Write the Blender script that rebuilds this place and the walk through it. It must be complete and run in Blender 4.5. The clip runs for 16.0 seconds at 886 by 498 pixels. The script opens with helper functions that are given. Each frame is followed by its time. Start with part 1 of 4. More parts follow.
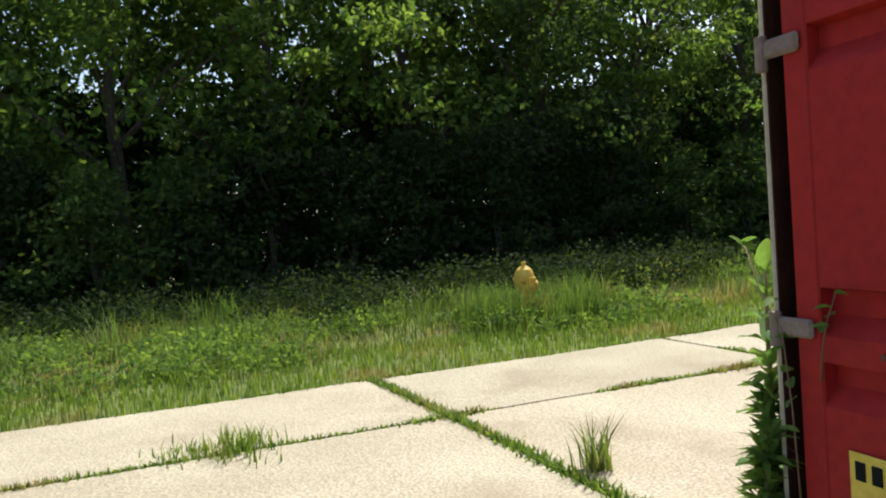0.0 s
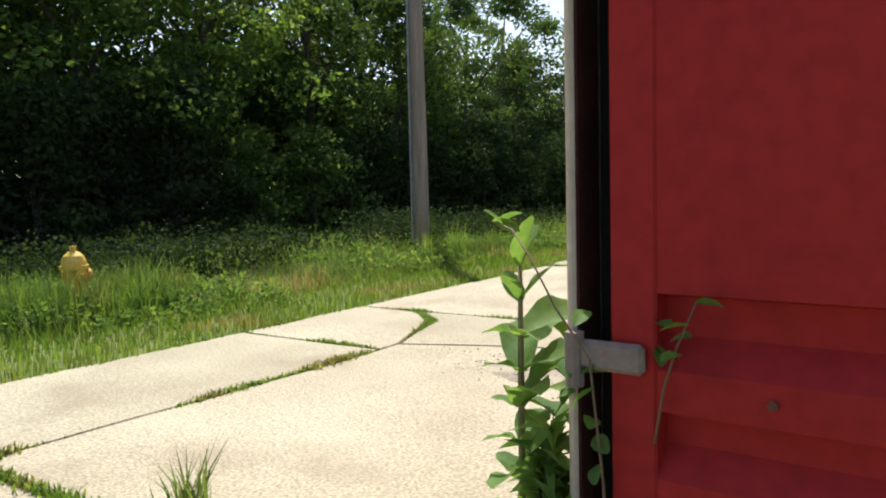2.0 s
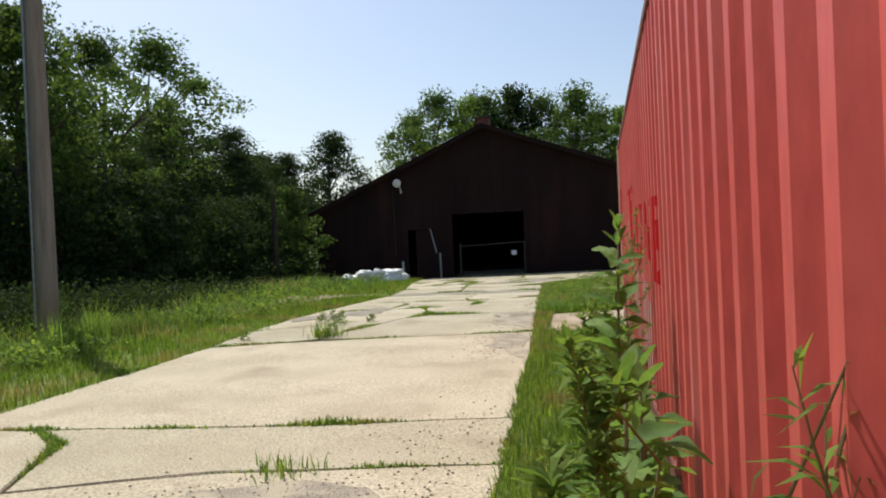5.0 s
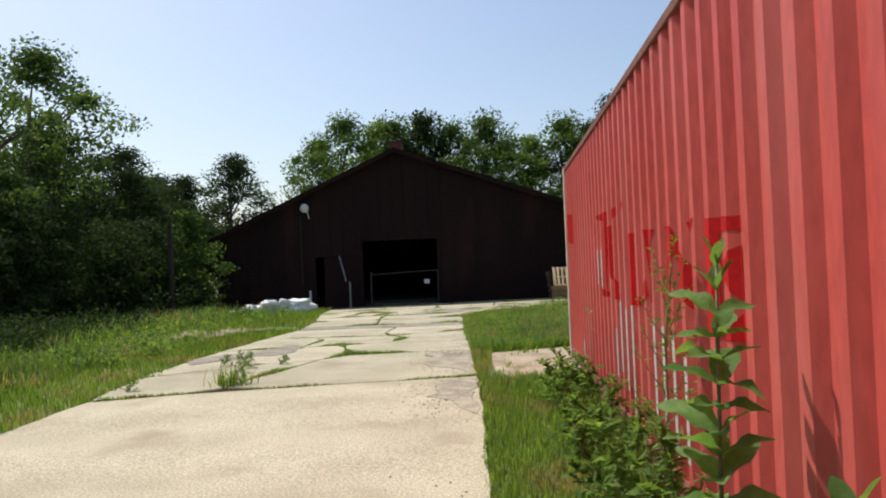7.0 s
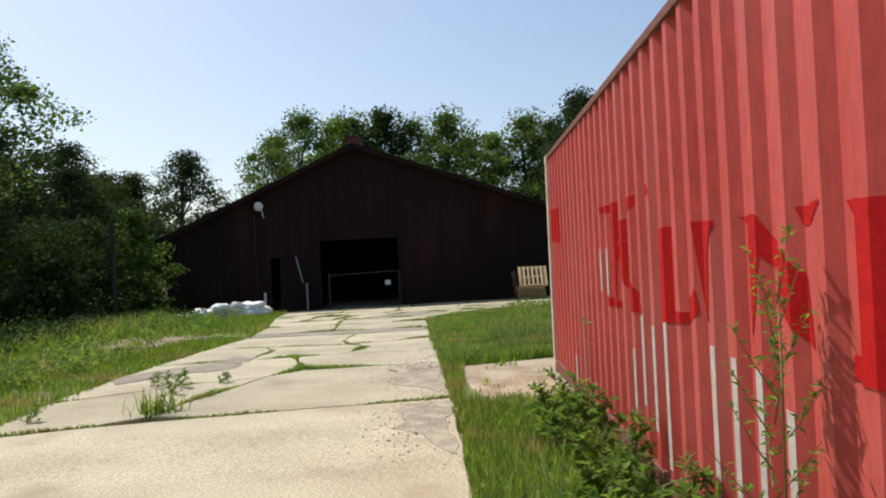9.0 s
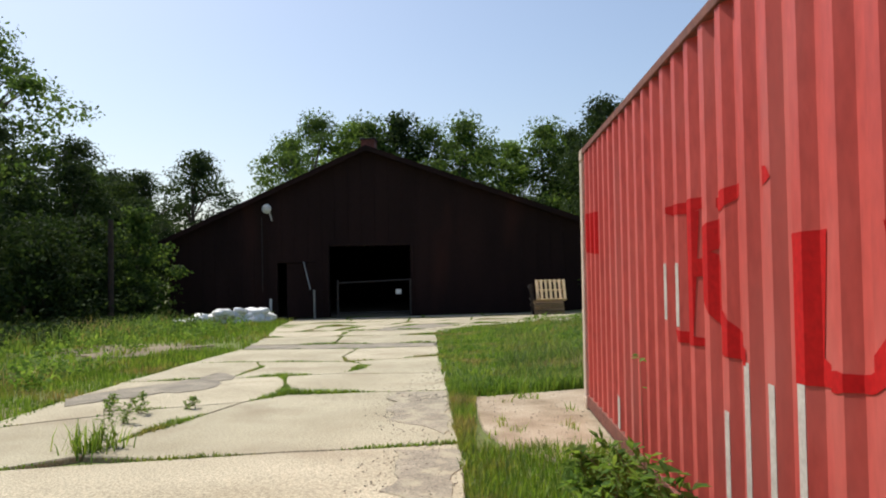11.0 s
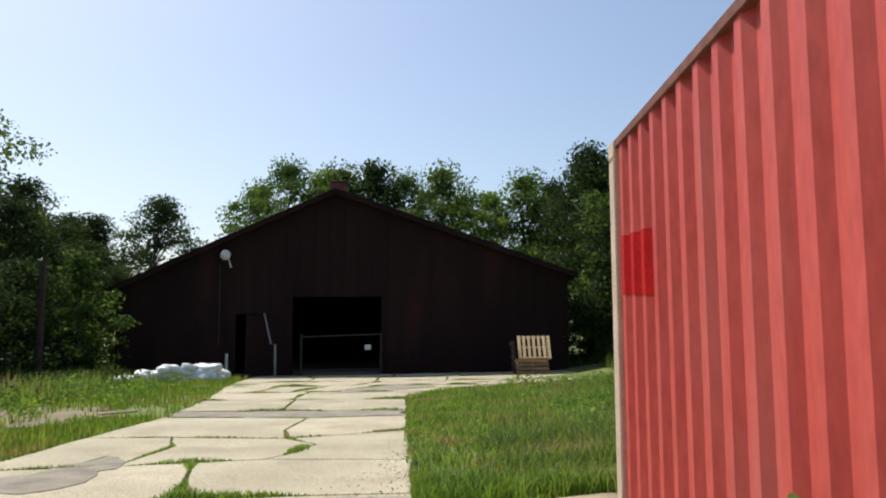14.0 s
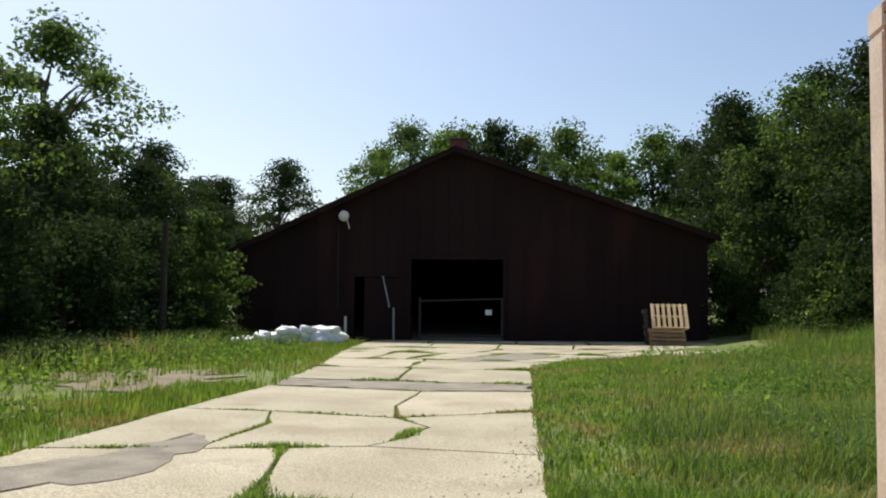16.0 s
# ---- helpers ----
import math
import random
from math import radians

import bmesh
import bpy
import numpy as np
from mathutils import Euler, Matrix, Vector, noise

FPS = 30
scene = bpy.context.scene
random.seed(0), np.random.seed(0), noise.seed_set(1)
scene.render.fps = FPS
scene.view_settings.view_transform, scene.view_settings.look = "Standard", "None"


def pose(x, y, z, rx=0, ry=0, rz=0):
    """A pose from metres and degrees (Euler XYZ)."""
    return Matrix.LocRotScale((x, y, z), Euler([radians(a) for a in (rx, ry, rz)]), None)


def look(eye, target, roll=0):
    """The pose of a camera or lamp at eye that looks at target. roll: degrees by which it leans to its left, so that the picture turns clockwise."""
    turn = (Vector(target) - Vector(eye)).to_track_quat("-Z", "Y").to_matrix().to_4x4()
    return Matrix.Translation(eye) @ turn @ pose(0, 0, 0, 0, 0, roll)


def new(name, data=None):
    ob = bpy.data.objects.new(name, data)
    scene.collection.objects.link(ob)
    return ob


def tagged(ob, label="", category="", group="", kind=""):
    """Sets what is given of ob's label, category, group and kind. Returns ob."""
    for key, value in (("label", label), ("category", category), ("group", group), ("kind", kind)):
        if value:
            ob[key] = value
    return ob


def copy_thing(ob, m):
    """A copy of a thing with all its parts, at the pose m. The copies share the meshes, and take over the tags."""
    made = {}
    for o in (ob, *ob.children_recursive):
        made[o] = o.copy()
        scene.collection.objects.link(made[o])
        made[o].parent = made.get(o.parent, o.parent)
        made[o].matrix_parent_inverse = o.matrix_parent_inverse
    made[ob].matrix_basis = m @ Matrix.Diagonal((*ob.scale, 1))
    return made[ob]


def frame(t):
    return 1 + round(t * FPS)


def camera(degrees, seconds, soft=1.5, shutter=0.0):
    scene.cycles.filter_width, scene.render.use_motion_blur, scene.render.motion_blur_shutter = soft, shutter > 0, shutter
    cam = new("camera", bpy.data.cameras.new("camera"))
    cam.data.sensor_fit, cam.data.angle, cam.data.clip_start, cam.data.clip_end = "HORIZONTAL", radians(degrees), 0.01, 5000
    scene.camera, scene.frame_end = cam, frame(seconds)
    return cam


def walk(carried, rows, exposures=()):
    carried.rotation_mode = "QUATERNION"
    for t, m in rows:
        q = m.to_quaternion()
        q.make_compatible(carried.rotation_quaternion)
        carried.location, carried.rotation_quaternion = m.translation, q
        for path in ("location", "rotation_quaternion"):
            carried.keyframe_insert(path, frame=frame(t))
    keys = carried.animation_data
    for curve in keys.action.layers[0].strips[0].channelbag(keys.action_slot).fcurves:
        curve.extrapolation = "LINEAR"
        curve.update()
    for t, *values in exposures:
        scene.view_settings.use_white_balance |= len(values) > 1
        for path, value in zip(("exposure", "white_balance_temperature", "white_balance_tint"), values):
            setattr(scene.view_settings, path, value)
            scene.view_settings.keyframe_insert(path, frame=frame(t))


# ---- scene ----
cam = camera(60.1, 16.0, soft=2.0)
PATH = [
    (0, (1.415, -1.351, 1.325), (-0.456, -0.647, 1.257), -4.0),
    (0.5, (1.151, -1.328, 1.298), (-0.615, -0.392, 1.228), -3.9),
    (1, (0.917, -1.255, 1.285), (-0.692, -0.075, 1.142), -5.6),
    (1.5, (0.699, -1.118, 1.292), (-0.692, 0.311, 1.141), -4.4),
    (2, (0.535, -1.003, 1.28), (-0.669, 0.586, 1.118), -1.5),
    (2.5, (0.353, -0.878, 1.296), (-0.689, 0.824, 1.175), -1.8),
    (3, (0.23, -0.712, 1.285), (-0.674, 1.066, 1.144), -1.9),
    (3.5, (0.106, -0.511, 1.285), (-0.758, 1.289, 1.178), -1.9),
    (4, (-0.018, -0.303, 1.283), (-0.796, 1.536, 1.177), -1.5),
    (4.5, (-0.156, -0.077, 1.282), (-0.718, 1.84, 1.179), -1.3),
    (5, (-0.292, 0.179, 1.277), (-0.697, 2.137, 1.256), -2.5),
    (5.2, (-0.348, 0.296, 1.277), (-0.694, 2.266, 1.262), -0.6),
    (7.5, (-0.967, 1.844, 1.343), (-1.053, 3.841, 1.385), -2.4),
    (8, (-1.004, 2.172, 1.345), (-1.036, 4.171, 1.32), -1.6),
    (8.5, (-1.031, 2.5, 1.351), (-1.098, 4.499, 1.348), -1.3),
    (8.7, (-1.048, 2.639, 1.357), (-1.098, 4.638, 1.385), -2.6),
    (10.8, (-1.059, 4.214, 1.383), (-1.117, 6.212, 1.43), -2.3),
    (11, (-1.06, 4.369, 1.381), (-1.148, 6.366, 1.441), -0.9),
    (11.5, (-1.072, 4.765, 1.363), (-1.177, 6.762, 1.346), -1.8),
    (12, (-1.107, 5.171, 1.366), (-1.179, 7.17, 1.394), -2.1),
    (12.5, (-1.102, 5.62, 1.35), (-1.231, 7.612, 1.466), 0.2),
    (13, (-1.11, 6.089, 1.335), (-1.249, 8.08, 1.467), -0.2),
    (13.5, (-1.108, 6.543, 1.336), (-1.127, 8.538, 1.477), -0.2),
    (14, (-1.083, 6.97, 1.345), (-1.109, 8.959, 1.548), -0.2),
    (14.5, (-1.122, 7.375, 1.333), (-1.235, 9.363, 1.519), -0.8),
    (15, (-1.172, 7.742, 1.327), (-1.367, 9.728, 1.46), -2.0),
    (15.5, (-1.205, 8.114, 1.322), (-1.488, 10.092, 1.404), -0.9),
    (16, (-1.285, 8.585, 1.337), (-1.623, 10.553, 1.448), 0.7),
]
walk(cam, [(t, look(eye, target, roll)) for t, eye, target, roll in PATH],
     exposures=[(0, 0.48), (1, 0.56), (2, 0.54), (3.5, 0.22), (4.2, 0.18), (5, 0.12), (11, 0.16), (16, 0.19)])

# ---- light ----
world = bpy.data.worlds.new("sky")
scene.world = world
world.use_nodes = True
wn = world.node_tree.nodes
sky = wn.new("ShaderNodeTexSky")
sky.sky_type = 'NISHITA'
sky.sun_disc = False
SUN_DIR = Vector((-0.49, 0.46, 1.0)).normalized()
sky.sun_elevation = math.asin(SUN_DIR.z)
sky.sun_rotation = math.atan2(SUN_DIR.x, SUN_DIR.y)
sky.air_density, sky.dust_density, sky.ozone_density = 1.0, 2.0, 1.2
wn["Background"].inputs["Strength"].default_value = 0.135
world.node_tree.links.new(sky.outputs[0], wn["Background"].inputs["Color"])
sun = new("sun", bpy.data.lights.new("sun", 'SUN'))
sun.data.energy, sun.data.angle, sun.data.color = 4.2, radians(0.5), (1.0, 0.96, 0.88)
sun.rotation_mode = 'QUATERNION'
sun.rotation_quaternion = SUN_DIR.to_track_quat('Z', 'Y')


# ---- materials ----
def material(name, c1, c2, scale=6.0, rough=0.8, fine=60.0, bump=0.3, metal=0.0, island=0.0, obrand=0.0,
             translucent=0.0, c3=None, stretch=(1, 1, 1), spots=None, dist=0.01, grit=0.35, spec=0.5):
    m = bpy.data.materials.new(name)
    m.use_nodes = True
    n, l = m.node_tree.nodes, m.node_tree.links
    p = n["Principled BSDF"]
    p.inputs["Roughness"].default_value = rough
    p.inputs["Metallic"].default_value = metal
    co = n.new("ShaderNodeTexCoord")
    mp = n.new("ShaderNodeMapping")
    mp.inputs["Scale"].default_value = stretch
    l.new(co.outputs["Object"], mp.inputs["Vector"])
    big = n.new("ShaderNodeTexNoise")
    big.inputs["Scale"].default_value, big.inputs["Detail"].default_value = scale, 6
    small = n.new("ShaderNodeTexNoise")
    small.inputs["Scale"].default_value, small.inputs["Detail"].default_value = fine, 4
    l.new(mp.outputs[0], big.inputs["Vector"])
    l.new(mp.outputs[0], small.inputs["Vector"])
    ramp = n.new("ShaderNodeValToRGB")
    e = ramp.color_ramp.elements
    e[0].position, e[1].position = 0.32, 0.68
    e[0].color, e[1].color = (*c1, 1), (*c2, 1)
    l.new(big.outputs["Fac"], ramp.inputs["Fac"])
    col = ramp.outputs["Color"]
    mix = n.new("ShaderNodeMix")
    mix.data_type, mix.blend_type = 'RGBA', 'OVERLAY'
    mix.inputs["Factor"].default_value = grit
    p.inputs["Specular IOR Level"].default_value = spec
    l.new(col, mix.inputs["A"])
    l.new(small.outputs["Fac"], mix.inputs["B"])
    col = mix.outputs["Result"]
    if c3:
        patch = n.new("ShaderNodeTexNoise")
        patch.inputs["Scale"].default_value, patch.inputs["Detail"].default_value = spots[0], 8
        l.new(mp.outputs[0], patch.inputs["Vector"])
        pr = n.new("ShaderNodeMapRange")
        pr.inputs["From Min"].default_value, pr.inputs["From Max"].default_value = spots[1], spots[1] + spots[2]
        l.new(patch.outputs["Fac"], pr.inputs["Value"])
        m3 = n.new("ShaderNodeMix")
        m3.data_type = 'RGBA'
        l.new(pr.outputs[0], m3.inputs["Factor"])
        l.new(col, m3.inputs["A"])
        m3.inputs["B"].default_value = (*c3, 1)
        col = m3.outputs["Result"]
    if island or obrand:
        src = n.new("ShaderNodeNewGeometry").outputs["Random Per Island"] if island else n.new("ShaderNodeObjectInfo").outputs["Random"]
        amount = island or obrand
        hv = n.new("ShaderNodeHueSaturation")
        r1 = n.new("ShaderNodeMapRange")
        r1.inputs["To Min"].default_value, r1.inputs["To Max"].default_value = 1 - amount, 1 + amount
        l.new(src, r1.inputs["Value"])
        l.new(r1.outputs[0], hv.inputs["Value"])
        r2 = n.new("ShaderNodeMapRange")
        r2.inputs["To Min"].default_value, r2.inputs["To Max"].default_value = 0.5 + amount * 0.05, 0.5 - amount * 0.05
        l.new(src, r2.inputs["Value"])
        l.new(r2.outputs[0], hv.inputs["Hue"])
        l.new(col, hv.inputs["Color"])
        col = hv.outputs["Color"]
    l.new(col, p.inputs["Base Color"])
    if bump:
        b = n.new("ShaderNodeBump")
        b.inputs["Strength"].default_value, b.inputs["Distance"].default_value = bump, dist
        l.new(small.outputs["Fac"], b.inputs["Height"])
        l.new(b.outputs[0], p.inputs["Normal"])
    if translucent:
        tr = n.new("ShaderNodeBsdfTranslucent")
        bright = n.new("ShaderNodeMix")
        bright.data_type, bright.blend_type = 'RGBA', 'MULTIPLY'
        bright.inputs["Factor"].default_value = 1
        bright.inputs["B"].default_value = (1.6, 1.5, 0.85, 1)
        l.new(col, bright.inputs["A"])
        l.new(bright.outputs["Result"], tr.inputs["Color"])
        ms = n.new("ShaderNodeMixShader")
        ms.inputs[0].default_value = translucent
        l.new(p.outputs[0], ms.inputs[1])
        l.new(tr.outputs[0], ms.inputs[2])
        l.new(ms.outputs[0], n["Material Output"].inputs["Surface"])
    return m


CONCRETE = material("weathered_concrete", (0.345, 0.30, 0.202), (0.455, 0.407, 0.288), 0.9, 0.9, 60, 0.6, obrand=0.08, grit=1.0, dist=0.006,
                    c3=(0.27, 0.215, 0.14), spots=(1.1, 0.56, 0.25))
ASPHALT = material("worn_asphalt", (0.21, 0.185, 0.145), (0.34, 0.30, 0.23), 3, 0.95, 90, 1.0, grit=0.9)
WORN = material("worn_aggregate", (0.25, 0.22, 0.165), (0.37, 0.325, 0.245), 2.5, 0.95, 70, 0.7, grit=1.0, c3=(0.40, 0.355, 0.25), spots=(5, 0.5, 0.12))
CRUMB = material("stone_crumbs", (0.13, 0.11, 0.085), (0.24, 0.205, 0.16), 9, 0.95, 60, 0.3, island=0.3)
SOIL = material("grassy_soil", (0.11, 0.14, 0.035), (0.16, 0.19, 0.05), 0.5, 1.0, 30, 0.8,
                c3=(0.22, 0.17, 0.10), spots=(0.22, 0.56, 0.12))
DIRT = material("dry_dirt", (0.19, 0.155, 0.095), (0.26, 0.215, 0.14), 3, 1.0, 40, 0.8, grit=0.5)
DIRTYCONCRETE = material("dirty_concrete", (0.30, 0.235, 0.155), (0.43, 0.36, 0.26), 2.2, 0.95, 40, 1.0, grit=0.5,
                         c3=(0.22, 0.165, 0.10), spots=(1.8, 0.5, 0.2))
RED = material("faded_red_paint", (0.50, 0.066, 0.055), (0.58, 0.10, 0.085), 1.2, 0.55, 25, 0.08,
               c3=(0.52, 0.15, 0.13), spots=(1.6, 0.52, 0.3), stretch=(1, 1, 0.35), dist=0.004, spec=0.3)
FRESHRED = material("unfaded_red_paint", (0.45, 0.006, 0.008), (0.51, 0.011, 0.011), 4, 0.75, 40, 0.05, dist=0.003, spec=0.15)
DOORRED = material("door_red_paint", (0.33, 0.016, 0.017), (0.40, 0.024, 0.023), 1.5, 0.65, 30, 0.08,
                   c3=(0.26, 0.03, 0.025), spots=(5, 0.66, 0.2), dist=0.004, spec=0.2)
RUST = material("rusty_steel", (0.12, 0.035, 0.025), (0.22, 0.07, 0.045), 12, 0.85, 80, 0.4)
# pale post paint for the hinges, darkened to hold the door end's shade
HINGESHADE = material("shaded_hinge_paint", (0.22, 0.15, 0.135), (0.32, 0.24, 0.215), 9, 0.8, 60, 0.3, spec=0.2)
LIPBROWN = material("dark_lip_brown", (0.035, 0.014, 0.011), (0.06, 0.022, 0.016), 12, 0.95, 80, 0.4, spec=0.1)
GREYPAINT = material("grey_primer", (0.46, 0.40, 0.37), (0.58, 0.53, 0.49), 9, 0.7, 60, 0.2)
POSTGREY = material("scuffed_pale_paint", (0.52, 0.40, 0.315), (0.64, 0.51, 0.41), 5, 0.65, 50, 0.15,
                    c3=(0.25, 0.12, 0.09), spots=(9, 0.68, 0.1))
RUBBER = material("black_rubber", (0.010, 0.010, 0.011), (0.018, 0.018, 0.019), 8, 0.9, 60, 0.2, spec=0.1)
BARN = material("dark_brown_siding", (0.018, 0.0098, 0.009), (0.029, 0.0143, 0.0127), 0.7, 0.95, 22, 0.3,
                c3=(0.045, 0.018, 0.014), spots=(0.5, 0.6, 0.2), stretch=(1, 1, 0.25), spec=0.2)
BARNROOF = material("dark_roof_sheet", (0.04, 0.032, 0.03), (0.07, 0.05, 0.045), 2, 0.8, 20, 0.3)
DARKWOOD = material("dark_timber", (0.03, 0.02, 0.016), (0.06, 0.04, 0.03), 5, 0.9, 40, 0.3)
POLEWOOD = material("weathered_pole_wood", (0.20, 0.165, 0.13), (0.32, 0.27, 0.22), 3, 0.9, 40, 0.5, stretch=(4, 4, 0.3))
PALLETWOOD = material("new_pallet_wood", (0.55, 0.38, 0.20), (0.68, 0.50, 0.28), 3, 0.8, 40, 0.2, obrand=0.15)
OLDWOOD = material("old_pallet_wood", (0.22, 0.15, 0.09), (0.36, 0.25, 0.15), 3, 0.85, 40, 0.2, obrand=0.25)
SACK = material("white_plastic_sack", (0.80, 0.80, 0.79), (0.88, 0.88, 0.87), 5, 0.5, 30, 0.3)
YELLOW = material("yellow_hydrant_paint", (0.68, 0.44, 0.05), (0.80, 0.56, 0.09), 9, 0.5, 60, 0.15)
WHITE = material("white_paint", (0.72, 0.72, 0.70), (0.80, 0.80, 0.78), 8, 0.6, 50, 0.1)
METAL = material("galvanised_steel", (0.30, 0.30, 0.29), (0.42, 0.42, 0.41), 12, 0.5, 70, 0.1, metal=0.6)
DARKMETAL = material("dull_dark_steel", (0.04, 0.033, 0.03), (0.065, 0.052, 0.047), 10, 0.8, 70, 0.2, metal=0.3)
BARK = material("tree_bark", (0.05, 0.04, 0.03), (0.10, 0.08, 0.06), 5, 0.95, 30, 0.6, stretch=(3, 3, 0.6))
LEAF = material("tree_leaf", (0.050, 0.094, 0.025), (0.080, 0.134, 0.037), 0.35, 0.7, 8, 0, island=0.4, translucent=0.5, spec=0.1)
# LEAF2: dark green with the wood's deep shade put into the colour
LEAF2 = material("shade_darkened_leaf", (0.022, 0.042, 0.015), (0.036, 0.060, 0.02), 0.35, 0.75, 8, 0, island=0.4, translucent=0.35, spec=0.08)
LEAF3 = material("light_tree_leaf", (0.085, 0.155, 0.036), (0.13, 0.21, 0.052), 0.35, 0.7, 8, 0, island=0.4, translucent=0.6, spec=0.1)
GRASS = material("fresh_grass", (0.10, 0.185, 0.028), (0.155, 0.245, 0.045), 0.6, 0.55, 6, 0, island=0.4, translucent=0.45, c3=(0.25, 0.20, 0.095), spots=(1.1, 0.52, 0.18), spec=0.2)
TALLGRASS = material("tall_grass", (0.082, 0.145, 0.032), (0.13, 0.195, 0.05), 0.35, 0.55, 6, 0, island=0.45, translucent=0.45, spec=0.2,
                     c3=(0.30, 0.235, 0.12), spots=(0.6, 0.53, 0.14))
WEED = material("weed_leaf", (0.095, 0.175, 0.038), (0.165, 0.265, 0.06), 0.8, 0.75, 40, 0, island=0.35, translucent=0.45, spec=0.12)
MILKLEAF = material("milkweed_leaf", (0.10, 0.20, 0.05), (0.15, 0.26, 0.07), 6, 0.65, 50, 0.1, translucent=0.45, obrand=0.2, spec=0.2)
STEM = material("green_stem", (0.14, 0.16, 0.06), (0.20, 0.17, 0.08), 8, 0.6, 60, 0.1)
TWIG = material("brown_twig", (0.16, 0.09, 0.055), (0.24, 0.15, 0.09), 8, 0.7, 60, 0.1)


# ---- mesh helpers ----
def ground_z(x, y):
    base = float(np.interp(y, [-100, 3, 9, 13, 38, 60], [-0.07, -0.07, 0, 0, -0.56, -0.6]))
    return base + float(np.interp(y, [14, 38], [0, 1])) * 0.015 * (max(-20, min(12, x)) + 7)


def link(name, me, mat, parent=None, label="", smooth=False):
    me.materials.clear()
    me.materials.append(mat)
    if smooth:
        me.shade_smooth()
    ob = new(name, me)
    if parent:
        ob.parent = parent
    return tagged(ob, label)


def part(name, bm, mat, parent=None, label="", smooth=False):
    me = bpy.data.meshes.new(name)
    bmesh.ops.recalc_face_normals(bm, faces=bm.faces)
    bm.to_mesh(me)
    bm.free()
    return link(name, me, mat, parent, label, smooth)


def raw(name, verts, faces, mat, parent=None, label="", smooth=False):
    me = bpy.data.meshes.new(name)
    me.from_pydata(verts, [], faces)
    me.update()
    return link(name, me, mat, parent, label, smooth)


def thing(name, x, y, z, label, category, group="", kind=""):
    ob = new(name)
    ob.location = (x, y, z)
    return tagged(ob, label, category, group, kind)


def box(bm, x0, x1, y0, y1, z0, z1, bevel=0.0, m=None):
    r = bmesh.ops.create_cube(bm, size=1)
    vs = r["verts"]
    for v in vs:
        v.co = Vector((x0 + (v.co.x + 0.5) * (x1 - x0), y0 + (v.co.y + 0.5) * (y1 - y0), z0 + (v.co.z + 0.5) * (z1 - z0)))
        if m:
            v.co = m @ v.co
    if bevel:
        es = list({e for v in vs for e in v.link_edges})
        bmesh.ops.bevel(bm, geom=es, offset=bevel, segments=1, affect='EDGES')
    return bm


def a_box(*a, **k):
    return box(bmesh.new(), *a, **k)


def tube(bm, pts, radii, seg=8):
    rings = []
    for i, p in enumerate(pts):
        p = Vector(p)
        d = (Vector(pts[min(i + 1, len(pts) - 1)]) - Vector(pts[max(i - 1, 0)])).normalized()
        q = Vector((0, 0, 1)).rotation_difference(d)
        rings.append([bm.verts.new(p + q @ Vector((math.cos(a) * radii[i], math.sin(a) * radii[i], 0)))
                      for a in [2 * math.pi * k / seg for k in range(seg)]])
    for a, b in zip(rings, rings[1:]):
        for k in range(seg):
            bm.faces.new((a[k], a[(k + 1) % seg], b[(k + 1) % seg], b[k]))
    bm.faces.new(rings[0][::-1])
    bm.faces.new(rings[-1])
    return bm


def lathe(bm, prof, seg=16, m=None):
    return_m = m or Matrix()
    rings = [[bm.verts.new(return_m @ Vector((math.cos(2 * math.pi * k / seg) * r, math.sin(2 * math.pi * k / seg) * r, z)))
              for k in range(seg)] for r, z in prof]
    for a, b in zip(rings, rings[1:]):
        for k in range(seg):
            bm.faces.new((a[k], a[(k + 1) % seg], b[(k + 1) % seg], b[k]))
    bm.faces.new(rings[0][::-1])
    bm.faces.new(rings[-1])
    return bm


def field_lift(x, y):
    rough = 0.0
    if x < -5.9 or (x > -0.5 and y > 14.5):
        d = min(1.0, abs(x + 5.9) / 3 if x < -5.9 else (x + 0.5) / 3)
        d *= min(1.0, math.hypot(x + 8.3, (y - 20) * 0.8) / 3) ** 2
        rough = d * 0.10 * noise.noise((x * 0.5, y * 0.5, 0))
    if x > 3 and y > 13:
        rough += min(1.4, (x - 3) * 0.10)
    return rough


# ---- ground ----
def build_ground():
    xs = np.concatenate([[-900, -300, -120, -60], np.arange(-30, 30.1, 0.75), [60, 120, 300, 900]])
    ys = np.concatenate([[-900, -300, -100, -40], np.arange(-20, 60.1, 0.75), [90, 150, 300, 900]])
    vs, fs = [], []
    for y in ys:
        for x in xs:
            z = ground_z(x, y)
            rough = field_lift(x, y)
            on_drive = -5.6 < x < -0.9
            vs.append((x, y, z - 0.02 + rough - (0.03 if on_drive else 0)))
    w = len(xs)
    for j in range(len(ys) - 1):
        for i in range(w - 1):
            a = j * w + i
            fs.append((a, a + 1, a + w + 1, a + w))
    g = raw("ground", vs, fs, SOIL, smooth=True)
    tagged(g, "uneven grassy soil with bare patches", "ground", kind="structure")


build_ground()

drive = thing("driveway", 0, 0, 0, "cracked pale concrete slab driveway with weeds in joints", "driveway", kind="structure")
XL, XM = -5.42, -3.72


def edge_r(y):
    return float(np.interp(y, [-20, 4.3, 6.5, 9, 12, 14.5, 16, 18.3, 20.3, 25, 28], [-0.85, -0.88, -1.0, -1.1, -1.3, -1.46, -1.6, -1.77, -1.86, -2.15, -1.3]))


def edge_l(y):
    return float(np.interp(y, [-20, 8, 14, 17, 20, 23.5, 30, 37], [-5.45, -5.35, -5.8, -5.95, -6.0, -6.5, -7.9, -9.0]))


